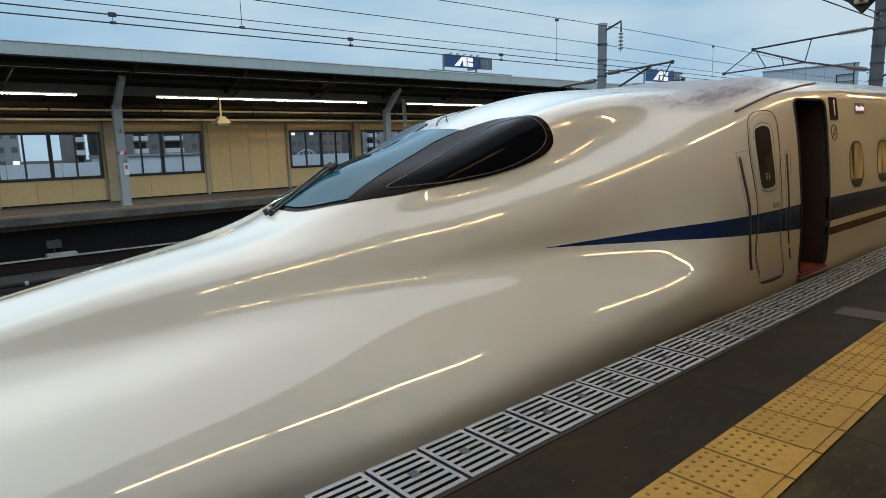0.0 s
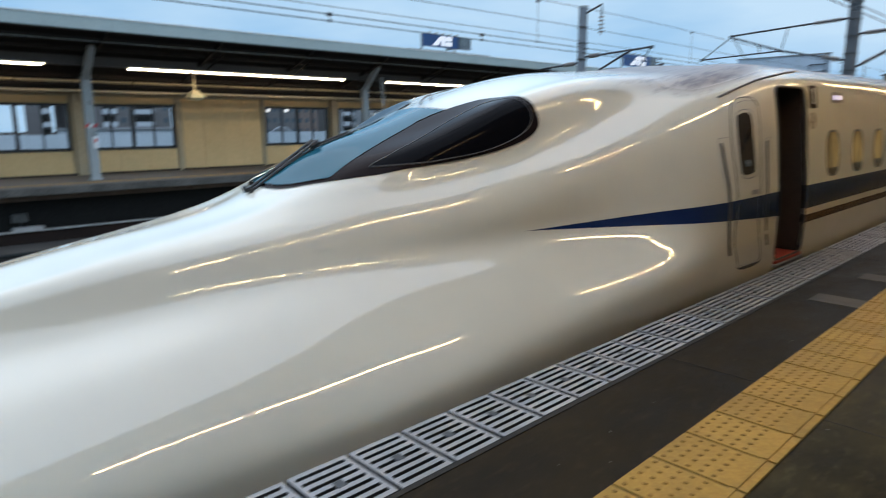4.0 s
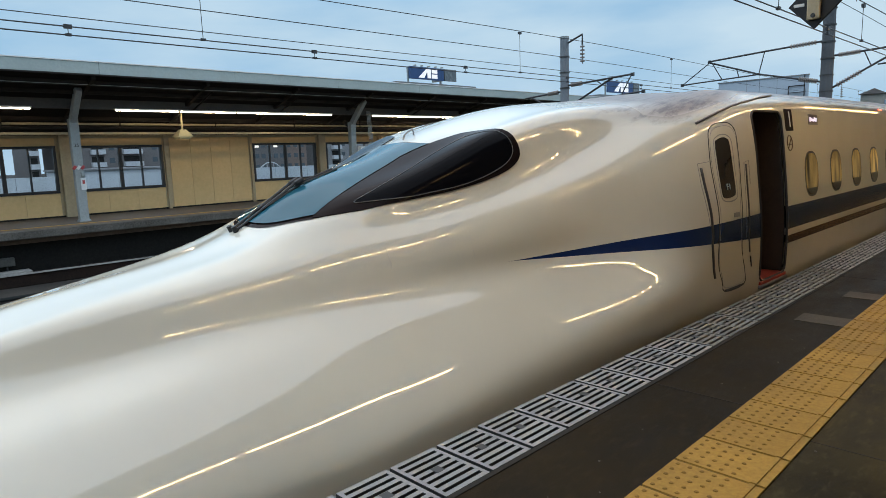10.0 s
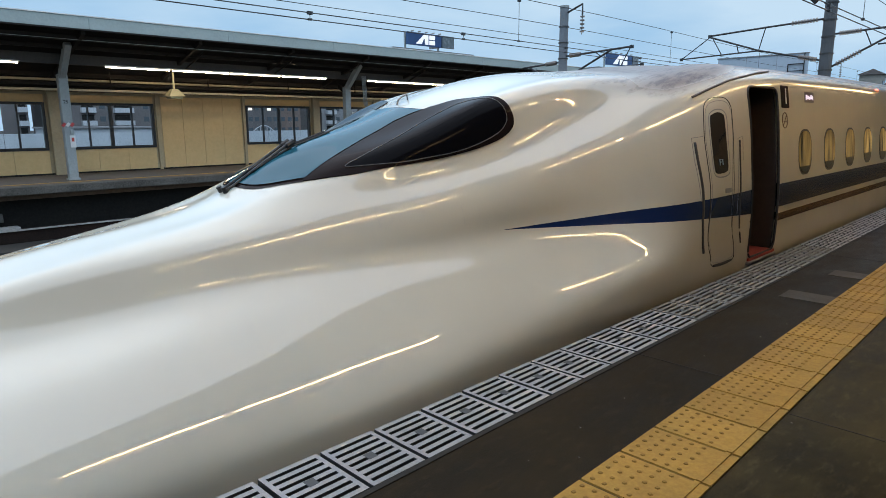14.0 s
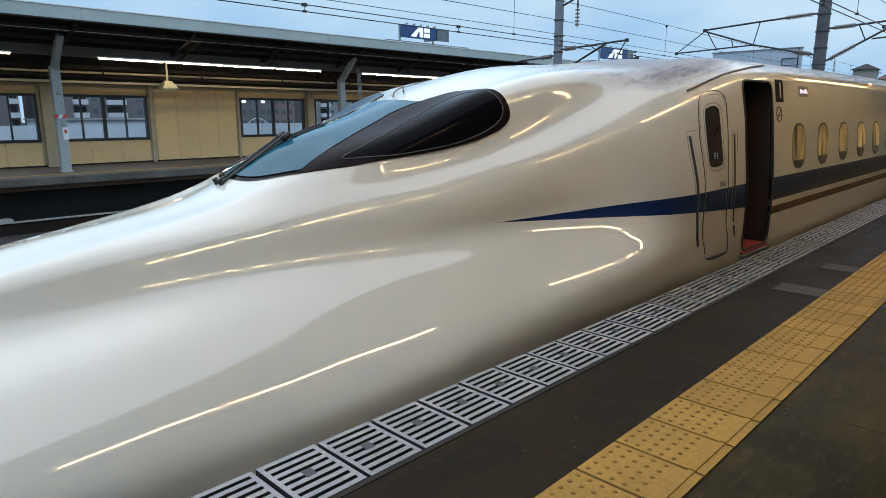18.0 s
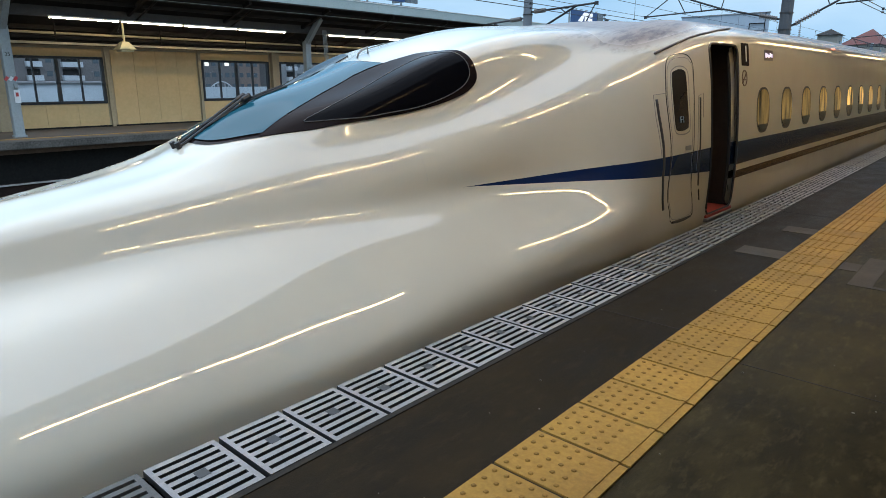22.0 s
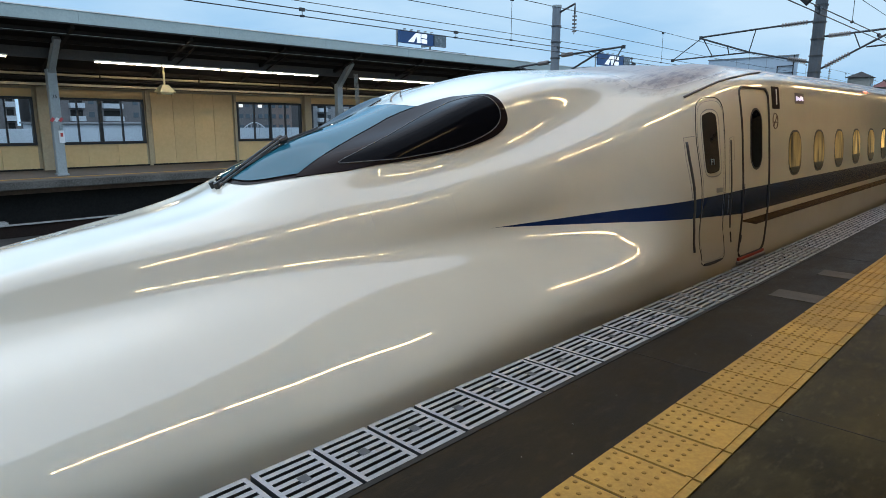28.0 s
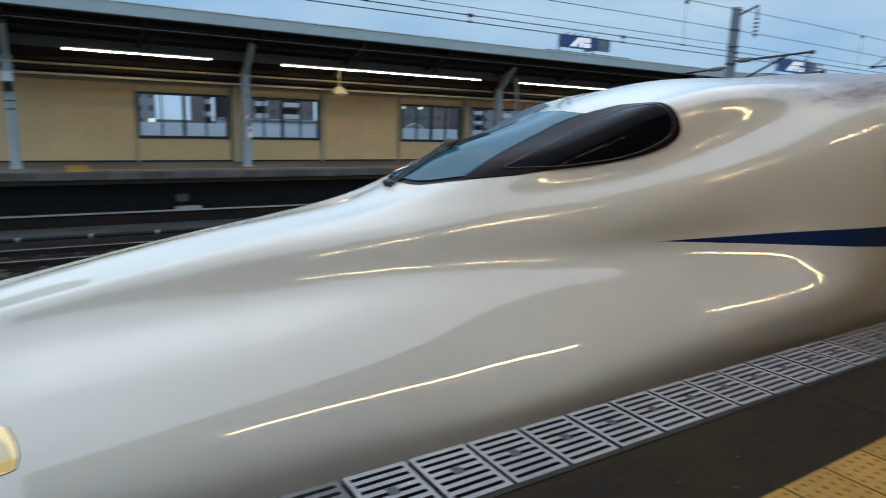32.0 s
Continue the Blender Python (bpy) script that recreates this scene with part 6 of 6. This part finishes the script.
def cantilever(t, upper, lower, arm, struts, ribbed):
    """A bracket in the plane across the track: two tubes, a registration arm, thin struts and a ribbed insulator, as (x, z) points."""
    def line(pts, r, seg=6):
        return tube(bmesh.new(), [(x, 0, z) for x, z in pts], r, seg)

    a = part("cantilever", line(upper, 0.04), WIRE, t, "dark steel cantilever arm")
    part("lower_tube", line(lower, 0.04), WIRE, a)
    part("registration_arm", line(arm, 0.032), WIRE, a)
    for q in struts:
        part("strut", line(q, 0.022, 5), WIRE, a)
    for (xa, za), (xb, zb) in ribbed:
        bm = bmesh.new()
        for k in range(9):
            p = Vector((xa + (xb - xa) * k / 8, 0, za + (zb - za) * k / 8))
            d = Vector((xb - xa, 0, zb - za)).normalized() * 0.02
            tube(bm, [p - d, p + d], 0.085, 8)
        part("insulator", bm, INSUL, a)
    for x, z in (upper[-1], arm[-1]):
        part("clamp", boxes((x - 0.06, x + 0.06, -0.04, 0.04, z - 0.07, z + 0.05)), WIRE, a)


def mast(x, y, top, label, r=0.2):
    t = thing("catenary_mast", label, "mast", "catenary masts", at=(x, y, 0))
    part("pole", tube(bmesh.new(), [(0, 0, -1.62), (0, 0, top)], r, 14, r * 0.86), MASTCON if r < 0.22 else MASTDARK, t)
    part("cap", tube(bmesh.new(), [(0, 0, top), (0, 0, top + 0.08)], r * 0.95, 14), STEELGREY, t)
    for k in range(int((top + 1.0) / 0.62)):
        z = -1.0 + 0.62 * k
        part("band", tube(bmesh.new(), [(0, 0, z), (0, 0, z + 0.05)], r * 1.03, 14), SLOT, t)
    hook = part("top_bracket", tube(bmesh.new(), [(0, 0, top - 0.25), (0.85, 0, top + 0.05), (0.85, 0, top - 0.35)], 0.04, 6), WIRE, t)
    bm = bmesh.new()
    for j in range(5):
        tube(bm, [(0.85, 0, top - 0.45 - 0.14 * j), (0.85, 0, top - 0.40 - 0.14 * j)], 0.09, 8)
    tube(bm, [(0.85, 0, top - 0.35), (0.85, 0, top - 1.1)], 0.018, 5)
    part("insulator_string", bm, INSUL, hook)
    return t


def dark_mast(y):
    t = mast(-5.2, y, 7.65, "dark grey weathered overhead line mast between the tracks", 0.24)
    cantilever(t, [(-0.22, 5.28), (-2.3, 5.18), (-4.55, 5.05)], [(-0.2, 3.76), (-2.5, 4.30), (-4.53, 5.0)], [(-2.5, 4.29), (-5.75, 4.17)], [[(-2.3, 5.18), (-2.5, 4.30)], [(-4.5, 5.03), (-5.7, 4.2)], [(-4.45, 5.0), (-4.0, 4.25)], [(-3.4, 4.62), (-3.3, 4.27)]], [((-0.45, 5.27), (-1.3, 5.23)), ((-0.35, 3.80), (-0.95, 3.94))])
    cantilever(t, [(0.22, 4.69), (2.2, 4.79), (3.6, 4.90)], [(0.22, 3.5), (2.6, 4.8)], [(1.65, 4.2), (3.65, 4.3)], [[(3.5, 4.88), (3.65, 4.3)], [(2.95, 4.84), (3.05, 4.27)], [(1.2, 4.74), (1.45, 4.17)], [(2.55, 4.8), (2.5, 4.25)]], [((0.4, 4.70), (1.05, 4.73)), ((0.4, 3.6), (1.1, 3.98))])


def pale_mast(y, label):
    t = mast(-13.2, y, 5.95, label)
    cantilever(t, [(0.18, 4.08), (1.5, 4.14), (3.05, 4.22)], [(0.15, 3.2), (2.2, 4.17)], [(2.0, 3.46), (3.5, 3.55)], [[(3.0, 4.2), (2.6, 3.5)], [(1.5, 4.14), (1.75, 3.95)]], [((0.35, 4.09), (0.8, 4.11))])
    cantilever(t, [(-0.18, 3.86), (-1.4, 3.78), (-2.65, 3.68)], [(-0.15, 2.95), (-1.7, 3.75)], [(-1.5, 3.2), (-2.9, 3.3)], [[(-2.6, 3.68), (-2.3, 3.25)]], [((-0.35, 3.85), (-0.8, 3.82))])


pale_mast(22.6, "pale concrete overhead line mast with cantilever arms")
for y in (28.5, 66.5, 104.5, 142.0):
    dark_mast(y)
for y in (60, 98, 136):
    pale_mast(y, "pale concrete overhead line mast farther along")
mast(-13.9, -6.2, 8.0, "pale banded concrete mast beside the far track")

for x, z, r, sag, label in ((-11.93, 4.02, 0.014, 0, "contact wire"), (-11.93, 4.19, 0.014, 0.01, "auxiliary wire"), (-11.93, 5.52, 0.012, 0.08, "messenger wire"), (-13.3, 4.67, 0.011, 0.03, "feeder wire"), (-12.9, 5.10, 0.012, 0.05, "upper feeder wire"), (TRACK, 3.64, 0.012, 0, "contact wire"), (TRACK, 3.76, 0.012, 0.01, "auxiliary wire"), (TRACK, 4.58, 0.012, 0.06, "messenger wire"), (-4.35, 6.2, 0.012, 0.08, "feeder wire")):
    pts = [(x, y, z + sag * math.cos(math.pi * (y - 22.6) / 19.0)) for y in np.linspace(-60, 210, 121)]
    tagged(part("overhead_wire", tube(bmesh.new(), pts, r, 5), WIRE), "thin dark overhead " + label + " along the track", "wire", "overhead wires")
for x, zl, zh, first, step in ((-11.93, 4.02, 4.19, -7.2, 5.63), (-11.93, 4.19, 5.52, -4.55, 11.32), (TRACK, 3.64, 3.76, -7.2, 5.63), (TRACK, 3.76, 4.56, -4.5, 5.63)):
    bm = bmesh.new()
    for k in range(18):
        y = first + step * k
        tube(bm, [(x, y, zl), (x, y, zh)], 0.008, 4)
        box(bm, x - 0.03, x + 0.03, y - 0.07, y + 0.07, zh - 0.05, zh + 0.03)
        box(bm, x - 0.03, x + 0.03, y - 0.05, y + 0.05, zl - 0.02, zl + 0.03)
    tagged(part("wire_droppers", bm, WIRE), "short droppers between overhead wires", "wire", kind="stuff")


# ---- movement ----
def motions():
    """The passenger door slides shut."""
    gone, deep = 0.83, -0.042
    rows = [(0.0, pose(deep, gone, 0)), (21.6, pose(deep, gone, 0))]
    for t, left in ((22.0, 0.70), (22.3, 0.625), (22.7, 0.555), (23.1, 0.48), (23.5, 0.41), (23.9, 0.335), (24.3, 0.21), (24.6, 0.12), (24.9, 0.03), (25.05, 0.0)):
        rows.append((t, pose(deep, left, 0)))
    rows += [(25.2, pose(deep, 0, 0)), (25.5, pose(-0.006, 0, 0)), (25.8, pose(-0.002, 0, 0)), (32.0, pose(-0.002, 0, 0))]
    walk(leaf, rows)


motions()
